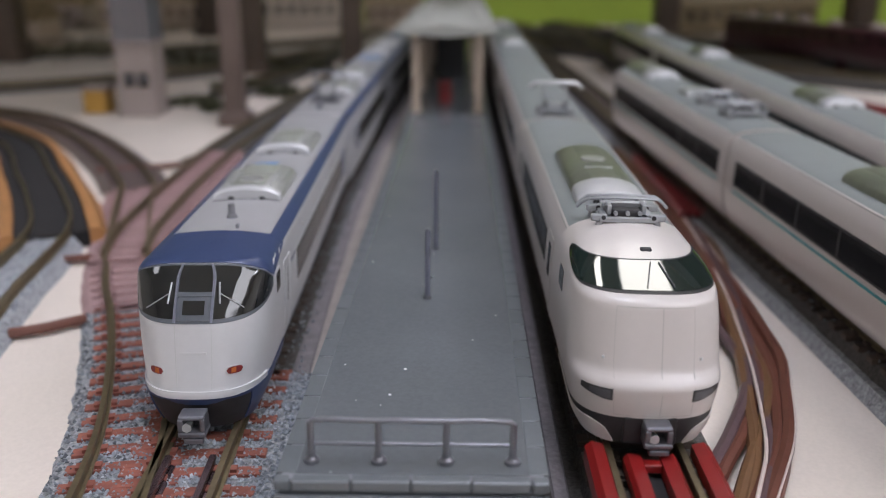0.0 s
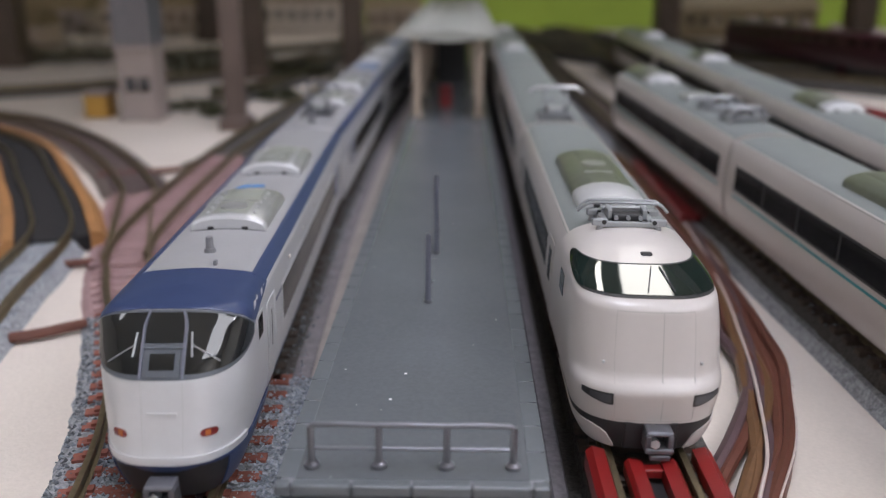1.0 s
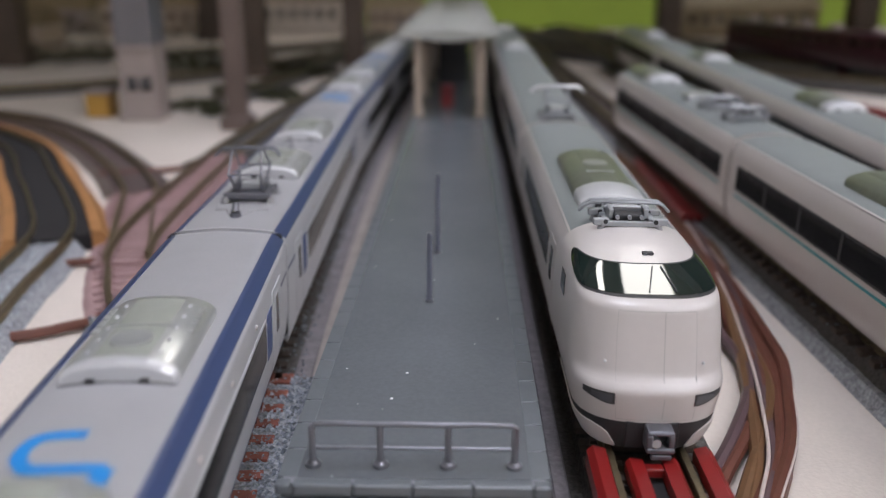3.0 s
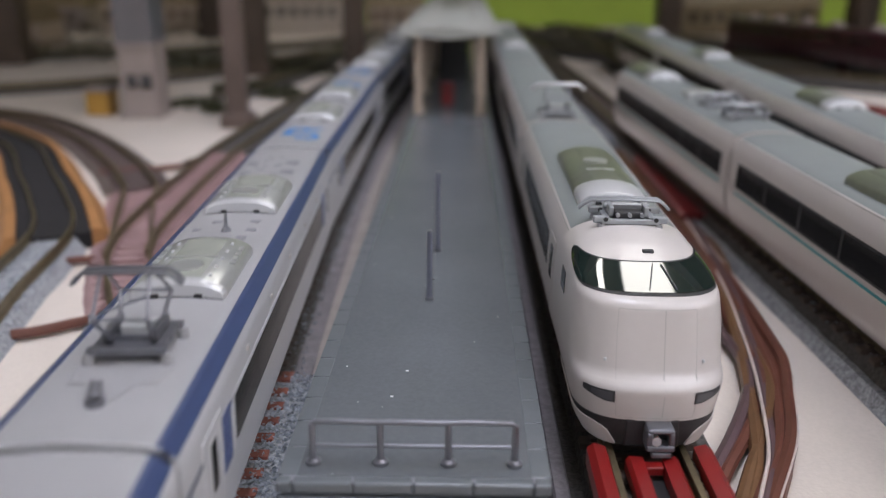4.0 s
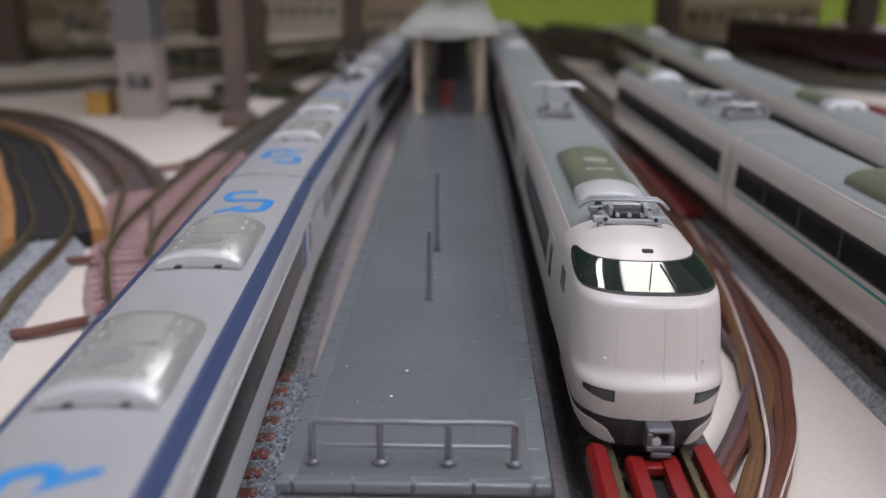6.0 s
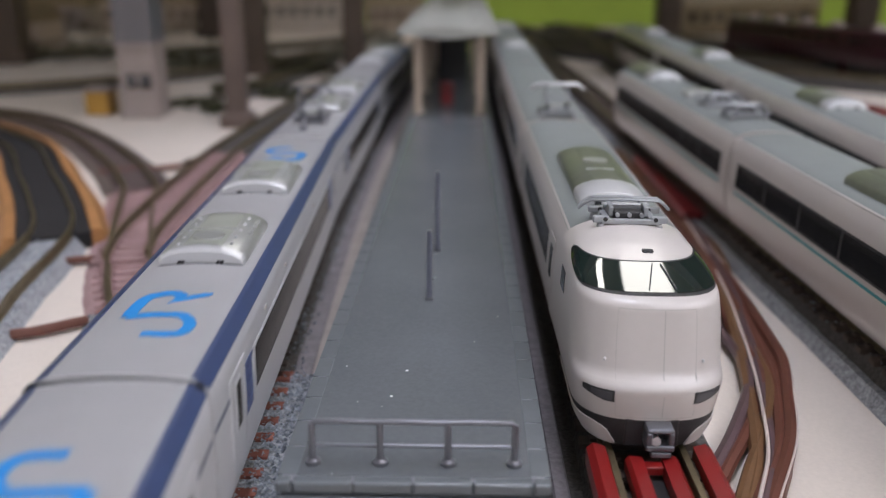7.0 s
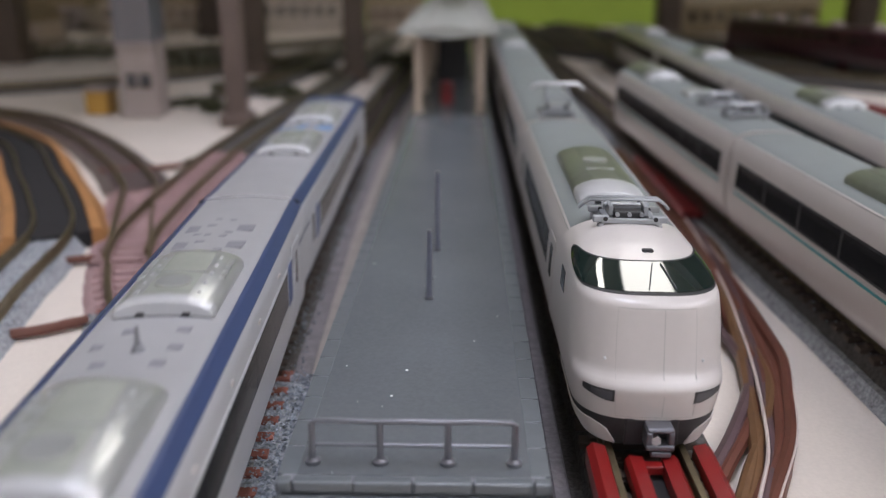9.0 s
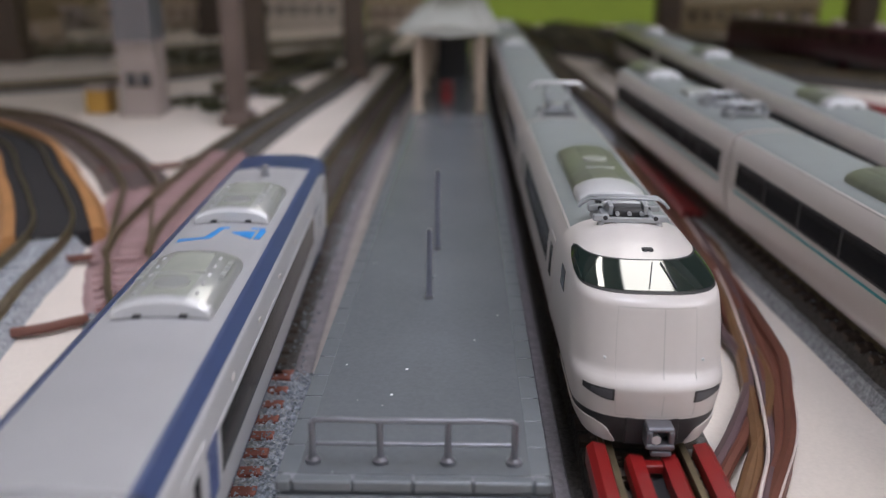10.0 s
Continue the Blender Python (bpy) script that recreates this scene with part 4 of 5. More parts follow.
        put("name_plate", sh.patch(bmesh.new(), -0.067, 0.067, 10.5, 10.85, 0.2, 6, 2), M_AC, t, "thin white nose badge", True)
        put("chin", sh.patch(bmesh.new(), -0.8, 0.8, 4.4, 5.3, 0.3, 24, 3), M_SIDE, t, "bright lower lip", True)
        for s in (-0.104, 0.104):
            put("panel_seam", sh.patch(bmesh.new(), s - 0.003, s + 0.003, 5.5, 14.7, 0.02, 2, 8), M_SILVER, body)
        for hand in (-1, 1):
            cw = put("cab_window", sh.side(bmesh.new(), 16.2, 20.2, 14.6, 18.4, hand, 0.1), M_AC, t, "bright cab window rim")
            put("pane", sh.side(bmesh.new(), 16.7, 19.7, 15.0, 18.0, hand, 0.16), M_GLASS, cw)
            for yy, z0 in ((23.3, 10.8), (29.6, 10.8)):
                put("grab_rail", rod(bmesh.new(), (hand * 10.0, yy, z0), (hand * 10.05, yy, 17.2), 0.15, 6), M_AC, t, "bright grab rail")
        val = Shell([(7.0, -1.2), (8.0, 0.6), (8.7, 2.4), (9.0, 4.0), (9.0, 5), (8, 6), (4, 6.5), (0, 6.6)], 26.0, ([-1.2, 2, 4.6, 6.6], [3.6, 2.8, 2.4, 3.0]), ([-1.2, 4, 6.6], [10, 11.5, 11.5]), 0.68)
        bm = bmesh.new()
        val.skin(bm, val.t(-1.15), val.t(4.6), 5, 2.0, 12)
        put("front_valance", bm, M_BLACK, t, "black front valance", True)
        for h in (-1, 1):
            put("valance_side", val.patch(bmesh.new(), h * 0.55, h * 1.9, lambda s: -0.9, lambda s: 3.9, 0.2, 12, 4), M_NAVY, t, "navy valance side", True)
        put("valance_lip", val.patch(bmesh.new(), -0.95, 0.95, 3.9, 4.4, 0.3, 20, 2), M_NAVY, t, "navy lip below the nose", True)
        put("buffer_beam", box(bmesh.new(), 0, 10, -0.9, 12.0, 6, 4.6, 0.8), M_BLACK, t, "black front underframe")
        put("roof_aerial", rod(rod(bmesh.new(), (0, 33, 22.4), (0, 33, 23.2), 1.0, 12, 0.8), (0, 33, 23.2), (0, 33, 25.0), 0.62, 12, 0.55), M_GREYP, t, "grey roof aerial")
        put("roof_stud", box(bmesh.new(), 2.2, 27.0, 22.3, 0.5, 0.9, 0.9, 0.1), M_GREYP, t)
        if cab > 0:
            coupler(t, 0.4, 0.8, 0.9)
        else:
            coupler_bm = bmesh.new()
            put("coupler", box(coupler_bm, 0, -1.0, 2.0, 4.2, 3.2, 3.4, 0.4), M_STEEL, t, "grey coupler head")
    for y in roof.get("coolers", ()):
        cooler(t, y, 22.05)
    if "aerial" in roof:
        for dx, dy in ((-3.4, -3.5), (3.0, -3.2), (-5.0, 1.5), (3.8, 1.2), (-2.6, 5.6), (3.6, 6.2)):
            part("small_plate", box(bmesh.new(), dx, roof["aerial"] + dy, 22.05, 1.7, 1.5, 0.62 - 0.2 * (dx / 4) ** 2, 0.05), M_GREYP, t, "small grey roof plate")
    for y in roof.get("squares", ()):
        for x in (-5.0, 3.2):
            part("roof_square", box(bmesh.new(), x, y, 22.0, 2.7, 3.3, 0.68 - 0.2 * (x / 4) ** 2, 0.03), M_GREYP, t, "dark grey printed roof square")
        for x, dy, w_ in ((-2.6, 1.6, 1.5), (0.9, -2.6, 1.3), (-4.0, -3.3, 1.2), (-2.2, 5.2, 1.0), (0.4, 4.4, 1.1)):
            part("roof_dash", box(bmesh.new(), x, y + dy, 22.0, w_, 0.7, 0.66 - 0.2 * (x / 4) ** 2, 0.02), M_GREYP, t)
    for y, face, kind in roof.get("marks", ()):
        print_mark(t, y, 22.62, face, kind)
    if "panto" in roof:
        pantograph(t, roof["panto"], 22.4, True, M_STEEL, 9.6, -1, 0.87)
        bm = bmesh.new()
        rod(bm, (0, roof["panto"] - 13.5, 22.3), (0, roof["panto"] - 13.5, 23.3), 1.0, 12)
        rod(bm, (0, roof["panto"] - 13.5, 23.3), (0, roof["panto"] - 12.7, 24.8), 0.8, 12, 0.6)
        part("arrester", bm, M_STEEL, t, "grey roof insulator")
        for s in (-1, 1):
            part("roof_cable", tube(bmesh.new(), [(s * 0.9, roof["panto"] - 13.5, 22.65), (s * 2.6, roof["panto"] - 9, 22.55), (s * 4.6, roof["panto"] - 8.5, 22.4), (s * 5.4, roof["panto"] - 4, 22.3)], 0.16, 6), M_ROOF, t)
    if "aerial" in roof:
        y = roof["aerial"]
        part("roof_aerial", rod(rod(bmesh.new(), (0, y, 22.4), (0, y, 23.3), 0.95, 12, 0.5), (0, y, 23.3), (0.1, y, 25.6), 0.35, 8, 0.2), M_GREYP, t, "grey roof aerial")
    return t


CARS = [
    (silver_car(144, {"coolers": (46, 87), "marks": ((68.8, -1, "hook"),)}, 1), -144),
    (silver_car(137, {"coolers": (36.7, 78.2), "panto": 20, "aerial": 66, "squares": (109.6, 118.6)}), 0),
    (silver_car(137, {"coolers": (35.4, 77), "marks": ((16.5, 1, "hook"), (113.5, -1, "hook"))}), 137),
    (silver_car(137, {"coolers": (36.4, 77.9), "marks": ((16.5, 1, "hook"), (113.5, -1, "hook"))}), 274),
    (silver_car(137, {"coolers": (36, 77), "panto": 20, "aerial": 66, "squares": (105.6, 114.6)}), 411),
    (silver_car(144, {"coolers": (36.5, 78.2), "marks": ((71, 1, "bars"),)}, -1), 548),
]

# ---- the standing ivory train at the platform ----
IVORY_SECTION = [(8.2, 1.4), (9.2, 3.2), (9.85, 6.2), (10.0, 9), (9.95, 13), (9.75, 17), (9.3, 20.0), (8.7, 21.3), (7.0, 22.3), (4.6, 22.8), (2.2, 23.05), (0, 23.1)]
DOME_SECTION = [(8.2, 1.2), (9.2, 3.2), (9.85, 6.2), (10.1, 9), (10.1, 13), (9.95, 17), (9.55, 20.0), (8.9, 21.3), (7.5, 22.5), (5.1, 23.4), (2.7, 23.9), (0, 24.0)]


def ivory_car(length, roof, cab=False, stripe=False, name_label="ivory white express train car standing at the platform", group="cars of the ivory train"):
    t = thing("train_car", P(0, 0, 0), name_label, "train car", group)
    y0 = 28.0 if cab else 0.5
    sh = Shell(IVORY_SECTION, length - 0.8)
    stored = "platform" not in name_label
    L = sh.length
    bm = bmesh.new()
    ts = [sh.t(21.5) * k / 14 for k in range(15)]
    for hand in (1, -1):
        grid(bm, lambda y, v: Vector((hand * sh.at(v, 2).x, y, sh.at(v, 2).z)), [y0, (y0 + L) / 2, L], ts)
    sh.end_wall(bm, L)
    if not cab:
        sh.end_wall(bm, y0)
    body = part("body", bm, M_WHITE, t, "ivory white body sides", True)
    bm = bmesh.new()
    ts2 = [sh.t(21.5) + (1 - sh.t(21.5)) * k / 8 for k in range(9)]
    for hand in (1, -1):
        grid(bm, lambda y, v: Vector((hand * sh.at(v, 2).x, y, sh.at(v, 2).z)), [y0, (y0 + L) / 2, L], ts2)
    part("roof", bm, M_ROOFW, t, "pale grey roof", True)
    for hand in (-1, 1):
        a, b = (46, L - 20) if cab else ((5, L - 5) if stored else (20, L - 20))
        fr = part("window_band", sh.side(bmesh.new(), a, b, 11.2, 17.0, hand, 0.06), M_BLACK, t, "dark continuous window band")
        n = 7
        w = (b - a) / n
        for k in range(n):
            part("window", sh.side(bmesh.new(), a + w * k + 0.5, a + w * (k + 1) - 0.5, 11.7, 16.5, hand, 0.11), M_WIN, fr, "dark tinted side window")
        for d0, d1 in [] if stored else ([(L - 15, L - 8)] + ([(36, 43)] if cab else [(8, 15)])):
            d = part("door", sh.side(bmesh.new(), d0, d1, 4.0, 18.0, hand, 0.09), M_WHITE, t, "ivory sliding door")
            part("window", sh.side(bmesh.new(), d0 + 2, d1 - 2, 11.2, 16.4, hand, 0.16), M_WIN, d)
        if stripe:
            part("stripe", sh.side(bmesh.new(), a, b, 9.65, 10.2, hand, 0.07), M_TEAL, t, "thin teal stripe below the windows")
            part("sill_stripe", sh.side(bmesh.new(), a, b, 10.25, 10.55, hand, 0.07), M_SILVER, t, "thin silver line")
        part("gutter", roof_strip(sh, bmesh.new(), 8.1, 8.4, y0 + 1, L, hand, 0.18, 1), M_WHITE, t)
    part("gangway", box(bmesh.new(), 0, L + 0.4, 3.5, 18.2 if stored else 10, 1.2, 18.2 if stored else 16, 0.8), M_WHITE if stored else M_BLACK, t, "pale gangway bellows" if stored else "black gangway bellows")
    part("underframe", box(bmesh.new(), 0, L / 2 + (8 if cab else 0), 1.0, 14, L - 52, 3.4, 0.4), M_BLACK, t, "dark underfloor boxes")
    bogie(t, 30 if cab else 20)
    bogie(t, L - 20)
    for y in roof.get("coolers", ()):
        cooler(t, y, 22.6, M_ACTOP, M_ACTOP, roof.get("cooler_len", 36.0), 5.6)
    for y, up in roof.get("pantos", ()):
        pantograph(t, y, 22.8, up, M_PANTO, 8.0)
    for y in roof.get("boxes", ()):
        part("roof_box", box(bmesh.new(), 0, y, 22.6, 9, 9, 1.9, 0.5), M_SILVER, t, "silver roof equipment box")
        part("roof_box", box(bmesh.new(), 2.5, y + 10, 22.6, 4, 5, 1.4, 0.3), M_STEEL, t)
    if cab:
        nose = ([1.2, 3, 5, 6.5, 9.2, 9.9, 10.8, 13, 19.2, 19.7, 20.1, 22.0, 23.1, 23.7, 24.0], [2.4, 2.1, 2.1, 1.9, 1.7, 2.2, 3.3, 3.9, 5.4, 6.1, 7.2, 15.6, 20.2, 23.2, 25.5])
        depth = ([1.2, 7, 8.2, 16, 18.8, 22, 24.5], [9, 9.5, 9, 9.5, 10, 9, 3])
        ns = Shell(DOME_SECTION, 30.5, nose, depth, 0.72)
        bm = bmesh.new()
        ns.skin(bm, ns.t(5.0), 1.0, 60, 2.0, 24)
        ns.end_wall(bm, 30.5)
        n = part("nose", bm, M_WHITE, t, "ivory rounded cab nose", True)
        bm = bmesh.new()
        ns.skin(bm, 0.0, ns.t(5.0), 5, 2.0, 24)
        part("front_skirt", bm, M_BLACK, t, "black front skirt", True)
        for h in (-1, 1):
            part("skirt_cheek", ns.patch(bmesh.new(), *sorted((h * 0.28, h * 1.6)), lambda s: 1.25, lambda s: float(np.interp(abs(s), [0.28, 0.34, 0.5, 0.95, 1.6], [1.6, 3.4, 4.0, 4.15, 4.4])), 0.2, 26, 5), M_WHITE, t, "ivory skirt cheek", True)
        lo = lambda s: float(np.interp(abs(s), [0, 0.7, 0.8, 0.9, 1.0, 1.1], [20.1, 20.05, 20.15, 20.4, 20.8, 21.25]))
        hi = lambda s: float(np.interp(abs(s), [0, 0.8, 0.92, 1.1], [22.0, 22.0, 21.95, 21.35]))
        scr = part("windscreen", ns.patch(bmesh.new(), -1.1, 1.1, lo, hi, 0.06, 44, 8), M_BLACK, t, "black windscreen surround", True)
        part("pane", ns.patch(bmesh.new(), -1.07, 1.07, lambda s: lo(s) + 0.15, lambda s: hi(s) - 0.1, 0.14, 44, 8), M_GLASSG, scr, "wide curved green-tinted windscreen", True)
        for h in (-1, 1):
            a, b = ns.off(ns.t(20.4), 0.06 + h * 0.07, 0.25), ns.off(ns.t(21.75), 0.06 + h * 0.03, 0.25)
            part("wiper", rod(bmesh.new(), a, b, 0.1, 6), M_STEEL, scr)
            hl = part("headlight", ns.patch(bmesh.new(), *sorted((h * 0.25, h * 0.62)), lambda s: 7.4 + 3.0 * max(0, abs(s) - 0.33), lambda s: 9.05, 0.05, 10, 3), M_BLACK, t, "dark headlight recess", True)
            part("lens", ns.patch(bmesh.new(), *sorted((h * 0.27, h * 0.5)), lambda s: 7.65 + 3.0 * max(0, abs(s) - 0.33), lambda s: 8.8, 0.09, 8, 3), M_CLEAR, hl, "grey headlight lens", True)
            part("handle", box(bmesh.new(), *ns.off(ns.t(12.2), h * 0.34, 0.1), 0.35, 0.35, 0.4, 0.1), M_SILVER, n)
            part("side_window", ns.patch(bmesh.new(), h * 1.35, h * 1.6, 15.5, 18.3, 0.1, 4, 3), M_GLASS, t)
        for s in (-0.24, 0.03, 0.27):
            part("panel_seam", ns.patch(bmesh.new(), s - 0.0018, s + 0.0018, 5.4 if s != 0.03 else 5.6, 18.9, 0.012, 2, 14), M_SEAM, n)
        part("top_seam", ns.patch(bmesh.new(), -0.24, 0.27, 18.9, 18.97, 0.012, 10, 1), M_SEAM, n)
        part("bottom_seam", ns.patch(bmesh.new(), -0.24, 0.27, 5.35, 5.42, 0.012, 10, 1), M_SEAM, n)
        lamp = part("top_lamp", box(bmesh.new(), 1.0, 18.2, 22.15, 1.6, 1.0, 0.7, 0.2), M_BLACK, t, "black twin lamp above the windscreen")
        for dx in (0.62, 1.38):
            part("lens", rod(bmesh.new(), (dx, 17.6, 22.5), (dx, 18.3, 22.5), 0.24, 10), M_CLEAR, lamp)
        coupler(t, 1.0, 3.0, 0.82, 0.7)
        part("coupler_bay", box(bmesh.new(), 0, 3.6, 1.2, 7.0, 3, 4.0, 0.3), M_BLACK, t)
    return t


def at_line(ob, x, y, z, x2, y2, lean=0.0):
    ob.matrix_basis = P(x, y, z, 0, lean, math.degrees(math.atan2(y2 - y, x2 - x)) - 90)


a = ivory_car(124, {"coolers": (42,), "pantos": ((30.5, False), )}, cab=True)
at_line(a, 24.3, 98.6, 8.5, 24.1, 220, 0.9)
b = ivory_car(137, {"pantos": ((6, True),)})
at_line(b, 24.1, 223.5, 8.5, 24.0, 400)
c = ivory_car(137, {"coolers": (70,), "cooler_len": 22.0})
at_line(c, 24.0, 361.5, 8.5, 24.5, 500)
d = copy_thing(c, P(24.5, 499.5, 8.5, 0, 0, -0.4))

# ---- stored trains ----
STORED = "ivory express train car with a teal stripe on the storage track"
a = ivory_car(137, {"coolers": (52,)}, False, True, STORED, "cars of the stored teal striped train")
at_line(a, 79.6, 72, 8.0, 73.4, 209)
b = ivory_car(137, {"coolers": (100,), "pantos": ((20, False), (40, False)), "boxes": (60,)}, False, True, STORED, "cars of the stored teal striped train")
at_line(b, 73.4, 210, 8.0, 68.4, 347)
OTHER = "ivory express train car on the second storage track"
c = ivory_car(137, {"coolers": (70,)}, False, False, OTHER, "cars of the second stored train")
at_line(c, 104, 53, 8.0, 105, 190)
d = ivory_car(137, {"coolers": (55,), "cooler_len": 26.0}, False, False, OTHER, "cars of the second stored train")
at_line(d, 105, 191, 8.0, 107, 328)
e = copy_thing(d, P(107, 329, 8, 0, 0, -0.8))
f = copy_thing(d, P(109, 467, 8, 0, 0, -0.8))


def maroon_car(x, y, rz):
    t = thing("train_car", P(x, y, 0, 0, 0, rz), "glossy maroon commuter train car at the back of the layout", "train car", "cars of the maroon train")
    sh = Shell(IVORY_SECTION, 132)
    bm = bmesh.new()
    ts = [k / 16 for k in range(17)]
    for hand in (1, -1):
        grid(bm, lambda yy, v: Vector((hand * sh.at(v, 2).x, yy, sh.at(v, 2).z + 8)), [0, 66, 132], ts)
    sh.end_wall(bm, 0), sh.end_wall(bm, 132)
    part("body", bm, M_MAROON, t, "", True)
    for hand in (-1, 1):
        for k in range(9):
            part("window", box(bmesh.new(), hand * 9.6, 10 + 14 * k, 20, 0.5, 8, 6, 0.1), M_GLASS, t)
    for k in range(4):
        part("roof_fan", rod(bmesh.new(), (0, 20 + 31 * k, 31.2), (0, 20 + 31 * k, 34), 4.5, 14, 3.2), M_TOWER, t, "pale roof fan cover")
    part("underframe", box(bmesh.new(), 0, 66, 6.5, 15, 120, 5), M_BLACK, t)
    for y_ in (20, 112):
        b_ = part("bogie", box(bmesh.new(), 0, y_, 0.0, 11, 20, 6.6, 0.5), M_BLACK, t)


maroon_car(283, 447, 16)
maroon_car(247, 574, 16)


# ---- loose things on the layout ----
def rerailer(x, y, z, rz, label, m, long=55, wide=1.0):
    t = thing("rerailer", P(x, y, z, 0, 0, rz), label, "rerailer")
    k = wide
    for s in (-1, 1):
        bm = bmesh.new()
        sec = [(s * 5.7 * k, -0.8), (s * 5.7 * k, 0.9), (s * 7.3 * k, 1.3), (s * 8.1 * k, 0.6), (s * 8.1 * k, -1.8)]
        sweep(bm, [Vector((0, yy, 0)) for yy in (0.8, -long / 2, -long)], sec)
        part("outer_wing", bm, m, t)
        bm = bmesh.new()
        sweep(bm, [Vector((0, yy, 0)) for yy in (-1.2, -long / 2, -long)], [(s * 1.2 * k, -1.4), (s * 1.2 * k, 0.5), (s * 2.9 * k, 0.7), (s * 3.4 * k, 0.1), (s * 3.4 * k, -1.4)])
        part("guide", bm, m, t)
    for yy in (-9, -long * 0.42, -long * 0.75):
        part("cross_bar", box(bmesh.new(), 0, yy, -2.5, 16.0 * k, 3, 0.8, 0.15), m, t)
    part("web", box(bmesh.new(), 0, -2.6, -0.9, 2.4 * k, 1.6, 1.2, 0.2), m, t)
    # black sheet added as the shade inside the rerailer
    part("shade_plate", box(bmesh.new(), 0, -9, -2.0, 2.3 * k, 12, 0.5), M_BLACK, t, "black sheet for the shade between the guides")
    return t


rerailer(24.3, 100.5, 8.6, 0, "bright red plastic rerailer lying on the station track", M_RED)
rerailer(62.8, 303, 4.6, 0, "dark red plastic rerailer lying beside the storage track", M_DRED, 72, 0.42)
rerailer(186, 442, 3.2, 16, "dark red plastic rerailer at the back of the layout", M_DRED)


def wire(pts, r, m, label):
    ln = spline(pts, 3.0)
    return tagged(part("wire", tube(bmesh.new(), ln, r, 8), m, None, label, True), "", "wire", "wires beside the standing train")


BACK = [(59, 330), (60, 280), (60.5, 235)]
OUTER = [(60.4, 200), (59.6, 175), (58.4, 158), (57.0, 144), (53.4, 131), (48.7, 116.6), (42.2, 103.5), (34, 88)]
MIDDLE = [(58.0, 200), (55.6, 175), (52.8, 157), (50.6, 144), (47.9, 131), (43.6, 113.3), (39.5, 103), (31, 84)]
INNER = [(56.5, 200), (53.0, 178), (49.8, 160), (50.2, 150), (49.6, 140), (46.8, 131), (40.6, 118), (35.4, 108.6), (29, 96)]
BROWN, OCHRE, MAUVE, PALE = "reddish brown insulated wire in a loose bundle on the board", "ochre brown insulated wire in a loose bundle on the board", "mauve grey insulated wire in a loose bundle on the board", "thin pale wire on top of the bundle"
for m, r, path, dx, z, lab in (
        (M_WBROWN, 1.15, OUTER, 0.0, 1.15, BROWN), (M_WBROWN, 1.1, OUTER, -2.0, 1.1, BROWN), (M_WPALE, 0.18, OUTER, 0.9, 1.9, PALE),
        (M_WOCH, 1.15, MIDDLE, -0.6, 1.15, OCHRE), (M_WGREY, 1.1, MIDDLE, 1.7, 1.1, MAUVE), (M_WPALE, 0.3, MIDDLE, 0.6, 2.25, PALE), (M_WBROWN, 0.9, MIDDLE, 3.2, 0.95, BROWN),
        (M_WGREY, 1.1, INNER, 0.0, 1.1, MAUVE), (M_WBROWN, 1.05, INNER, 2.1, 1.05, BROWN), (M_WOCH, 1.0, INNER, 4.6, 1.0, OCHRE)):
    ph = dx * 1.7 + r
    wire([(x + dx, y, z) for x, y in BACK] + [(x + dx * (1.0 + 0.25 * math.sin(y * 0.06 + ph)), y, z + 0.25 * (1 + math.sin(y * 0.05 + ph))) for x, y in path], r, m, lab)
wire([(-75.2, 161.5, 1.1), (-78, 159, 1.3), (-82, 156, 1.2), (-87, 154, 1.1)], 1.1, M_WBROWN, "reddish brown wire between two tracks")
wire([(-84, 200, 1.0), (-92, 199, 1.2), (-99, 196, 1.0)], 1.0, M_WBROWN, "short reddish brown wire between two tracks")
wire([(-100, 303, 1.0), (-112, 296, 1.2), (-125, 292, 1.0)], 1.0, M_WBROWN, "short reddish brown wire beside the curve")
wire([(-100, 306, 1.2), (-95, 322, 1.2), (-88, 338, 1.2), (-84, 338, 1.2)], 1.0, M_POST, "dark wire crossing the board")


def tower():
    t = thing("signal_tower", P(-152, 418, 0), "pinkish grey model tower building with a slate upper storey", "building")
    part("wall", box(bmesh.new(), 0, 0, 0, 17, 18, 34, 0.5), M_TOWER, t)
    up = part("upper_storey", box(bmesh.new(), 0, 0, 34, 17.6, 20, 40, 0.5), M_TOWERD, t, "slate grey panelled upper storey")
    for k in range(5):
        part("mullion", box(bmesh.new(), -7.4 + 3.7 * k, -10.1, 36, 0.6, 0.6, 36), M_TOWER, up)
    part("string_course", box(bmesh.new(), 0, 0, 33, 18, 21, 2, 0.4), M_TOWER, t)
    for x in (-1.5, 5):
        w = part("window", box(bmesh.new(), x - 1, -9, 14, 5.0, 0.8, 6.5, 0.2), M_GLASS, t, "dark window")
        part("frame", box(bmesh.new(), x - 1, -9.3, 16.9, 5.4, 0.6, 0.7), M_TOWERD, w)
    part("plinth", box(bmesh.new(), 0, 0, 0, 18, 20, 3, 0.4), M_TOWER, t)
    part("roof", box(bmesh.new(), 0, 0, 74, 20, 22, 3, 0.5), M_TOWERD, t)
    h = thing("hut", P(-176, 424, 0), "small ochre yellow hut beside the tower", "building")
    part("wall", box(bmesh.new(), 0, 0, 0, 11, 12, 11, 0.3), M_YELLOW, h)
    part("roof", box(bmesh.new(), 0, 0, 11, 13, 14, 1.6, 0.4), M_TOWER, h)


tower()


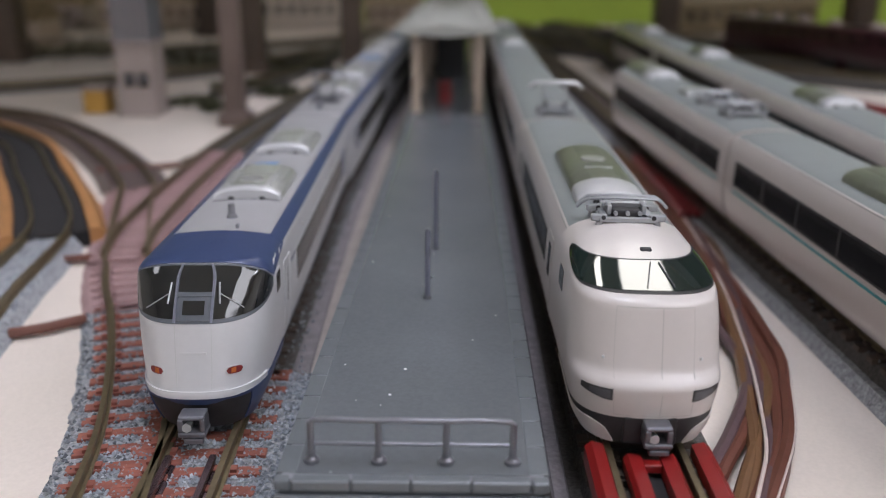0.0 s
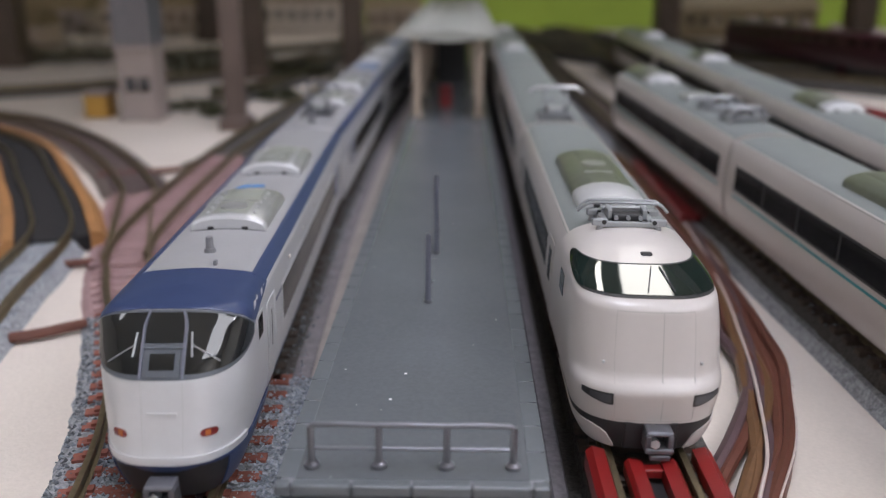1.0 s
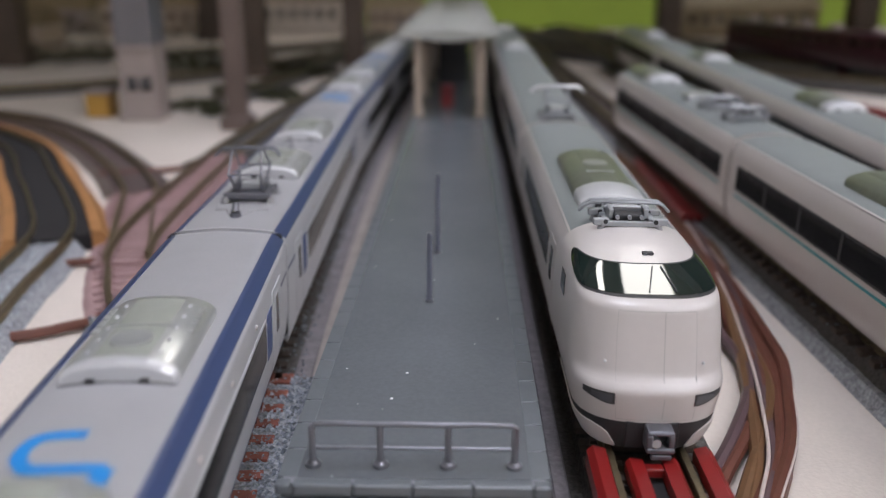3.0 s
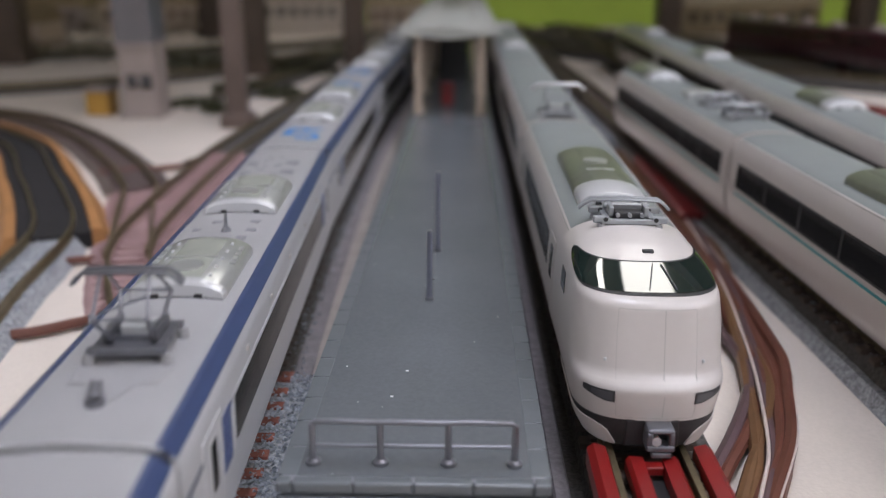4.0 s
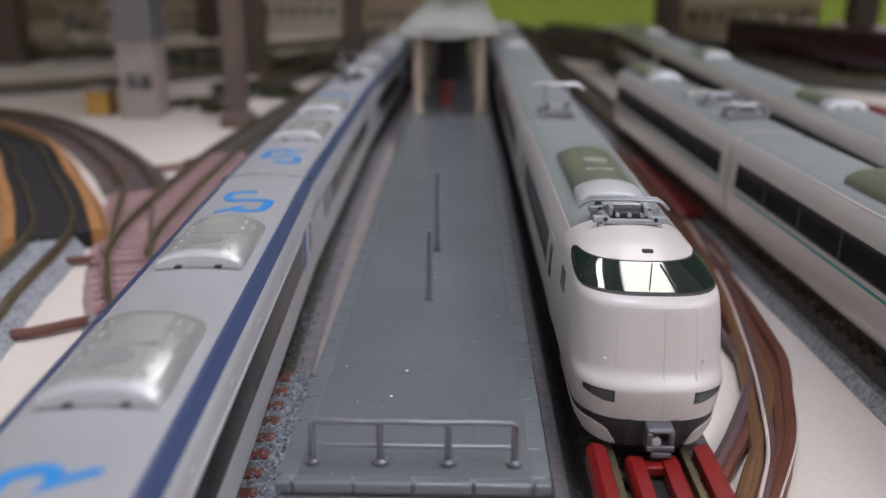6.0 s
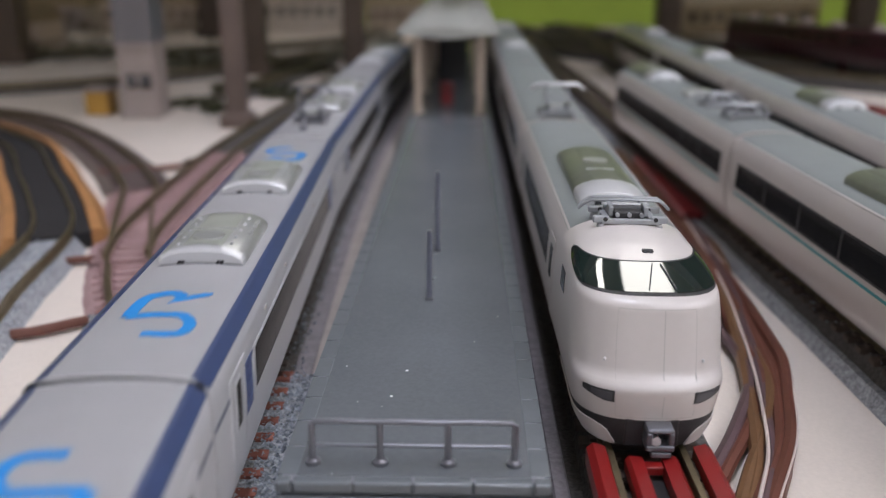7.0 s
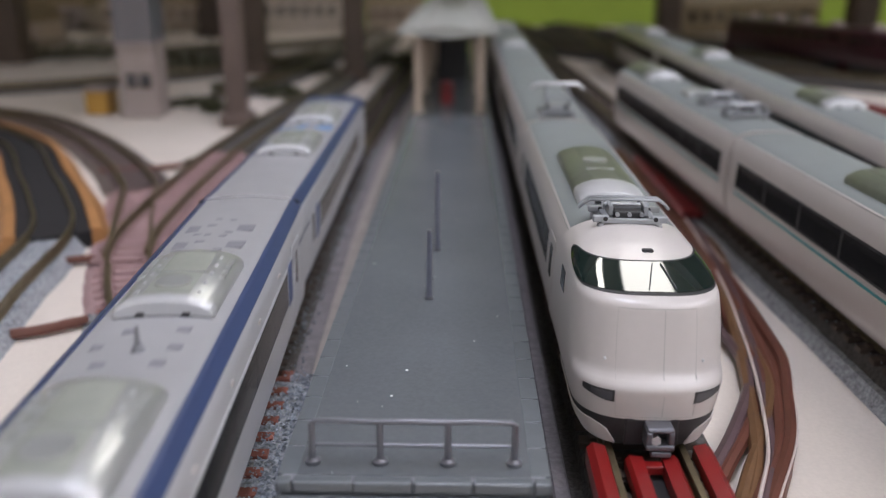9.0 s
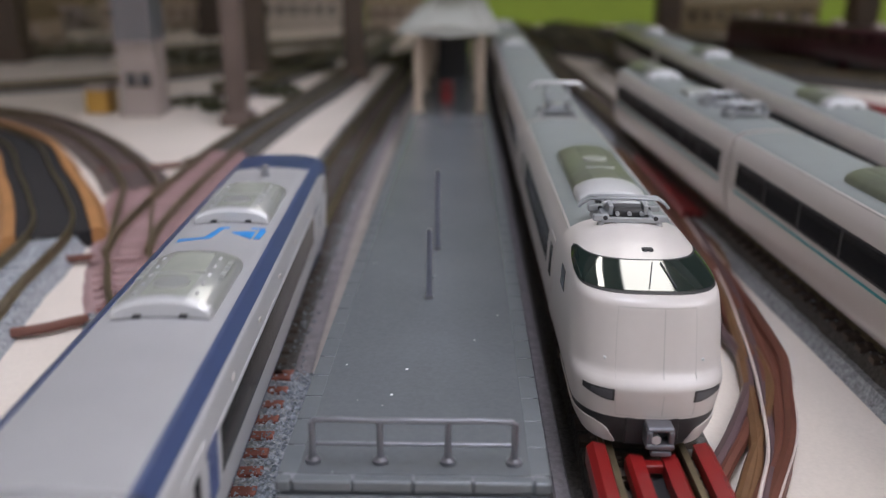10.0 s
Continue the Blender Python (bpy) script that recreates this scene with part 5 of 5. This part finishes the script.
def post(x, y, w, h=330, m=M_POST):
    t = thing("wooden_post", P(x, y, 0, 0, 0, 4), "dark brown square wooden post standing on the layout" if m is M_POST else "thin mauve brown wooden post standing on the layout", "post", "posts on the layout")
    part("shaft", box(bmesh.new(), 0, 0, 0, w, w, h, 0.8), m, t)
    part("foot", box(bmesh.new(), 0, 0, 0, w + 5, w + 5, 6, 0.8), m, t)


for x, y, w in ((-68.5, 558, 13), (-137, 586, 15), (-332, 650, 22), (200, 900, 22), (388, 898, 24), (-250, 890, 22)):
    post(x, y, w)
post(-101, 390, 9, 330, M_POSTL)


def shelf():
    # unseen shelf, added on the posts to keep ceiling light off the back
    t = thing("upper_shelf", P(0, 0, 330), "unseen dark brown upper shelf added to shade the back", "shelf")
    part("board", box(bmesh.new(), 0, 690, 0, 1500, 440, 18, 2), M_POST, t)
    part("wing", box(bmesh.new(), -430, 398, 0, 680, 134, 18, 2), M_POST, t)
    part("front_edge", box(bmesh.new(), 0, 467, -14, 1500, 8, 34, 1), M_POST, t)


shelf()


def block(x, y, sx, sy, h, m, label):
    """A plain model house with a pitched roof, doors and windows."""
    t = thing("model_house", P(x, y, 0), label, "building", "houses at the back of the layout")
    part("wall", box(bmesh.new(), 0, 0, 0, sx, sy, h, 0.5), m, t)
    bm = bmesh.new()
    sweep(bm, [Vector((-sx / 2 - 2, 0, 0)), Vector((sx / 2 + 2, 0, 0))], [(-sy / 2 - 2, h), (0, h + sy * 0.3), (sy / 2 + 2, h)])
    part("roof", bm, M_TAN, t)
    for k in range(max(2, int(sx / 14))):
        part("window", box(bmesh.new(), -sx / 2 + 8 + 14 * k, -sy / 2, h * 0.45, 6, 0.8, h * 0.3, 0.2), M_GLASS, t)
    part("door", box(bmesh.new(), sx / 2 - 4, -sy / 2, 0, 4, 0.8, h * 0.4, 0.2), M_POST, t)


block(285, 960, 150, 60, 30, M_TAN, "long tan model building at the back of the layout")
block(-420, 780, 120, 50, 22, M_BEIGE, "low beige model building at the back of the layout")
block(-520, 1000, 220, 60, 26, M_TOWER, "long pinkish grey model building at the back of the layout")
block(-330, 985, 120, 50, 30, M_BEIGE, "beige model building at the back of the layout")
# made-up house in the board's cream, standing in for lit tabletop
block(-175, 1005, 95, 40, 34, M_CREAM, "cream model building added in place of the lit board at the back")
block(-78, 1010, 60, 40, 26, M_BEIGE, "beige model building at the back of the layout")


def scrub(name_label, spots, seed):
    """Olive clumps of many small leaves."""
    r = random.Random(seed)
    t = tagged(new("scrub"), name_label, "scrub", "", "stuff")
    bm = bmesh.new()
    for x, y, rad, h, n in spots:
        for _ in range(n):
            a, q = r.uniform(0, math.tau), rad * math.sqrt(r.random())
            hh = h * r.random() * (1 - 0.6 * q / rad)
            p = Vector((x + q * math.cos(a), y + q * math.sin(a), hh))
            d1 = Vector((r.uniform(-1, 1), r.uniform(-1, 1), r.uniform(-0.4, 1))).normalized() * r.uniform(1.2, 3.0)
            d2 = d1.cross(Vector((r.uniform(-1, 1), r.uniform(-1, 1), r.uniform(-1, 1)))).normalized() * r.uniform(0.8, 1.8)
            bm.faces.new([bm.verts.new(p), bm.verts.new(p + d1 * 0.5 + d2), bm.verts.new(p + d1), bm.verts.new(p + d1 * 0.5 - d2)])
    part("leaves", bm, M_SCRUB, t)


# the last low clumps are added as dark shadows between tower and post
scrub("olive and dark green scrub along the back tracks, some clumps added for dark shade", [(-112, 600, 26, 6, 500), (-180, 640, 45, 18, 900), (-45, 640, 18, 12, 400), (-300, 700, 60, 18, 900), (-100, 480, 12, 8, 250), (-260, 930, 50, 24, 500), (-420, 900, 60, 26, 500), (-141, 450, 16, 4, 260), (-128, 500, 16, 9, 300), (-190, 610, 40, 10, 500), (-120, 430, 10, 3, 160)], 5)


def dust():
    """Pale flecks lying on the platform and the train noses."""
    r = random.Random(11)
    t = tagged(new("dust"), "pale dust flecks lying on the platform deck", "dust", "", "stuff")
    bm = bmesh.new()
    for _ in range(16):
        x, y = r.uniform(PX0 + 2, PX1 - 2), 88 + 150 * r.random() ** 1.5
        box(bm, x, y, PZ + 0.005, r.uniform(0.08, 0.22), r.uniform(0.08, 0.22), 0.05)
    for x, y in ((-8.0, 115.5), (-9.6, 107.5)):
        box(bm, x, y, PZ + 0.005, 0.4, 0.35, 0.08)
    part("flecks", bm, M_DUST, t)


dust()


# ---- what moves ----
WAY = [(0.0, -257.4), (0.25, -257.2), (0.5, -255.8), (0.75, -249.5), (1.0, -240.8), (1.5, -221.1), (2.0, -198.2), (2.5, -171.8), (2.7, -160.6), (3.3, -123.5), (4.0, -73.2),
       (4.5, -34.3), (5.0, 5.6), (5.5, 47.8), (6.0, 92.4), (6.5, 139.0), (7.0, 186.8), (7.5, 236.2), (8.0, 286.2), (8.5, 335.7), (9.0, 384.7), (9.5, 433.2), (10.0, 482.0)]


def car_pose(near, s, length):
    a, b = lane(near - s + 20), lane(near - s + length - 20)
    d = (b - a).normalized()
    p = a - d * 20
    return P(p.x, p.y, 5.0, 0, 0, math.degrees(math.atan2(d.y, d.x)) - 90)


def motions():
    for car, near in CARS:
        walk(car, [(t, car_pose(near, s, 137)) for t, s in WAY])


motions()
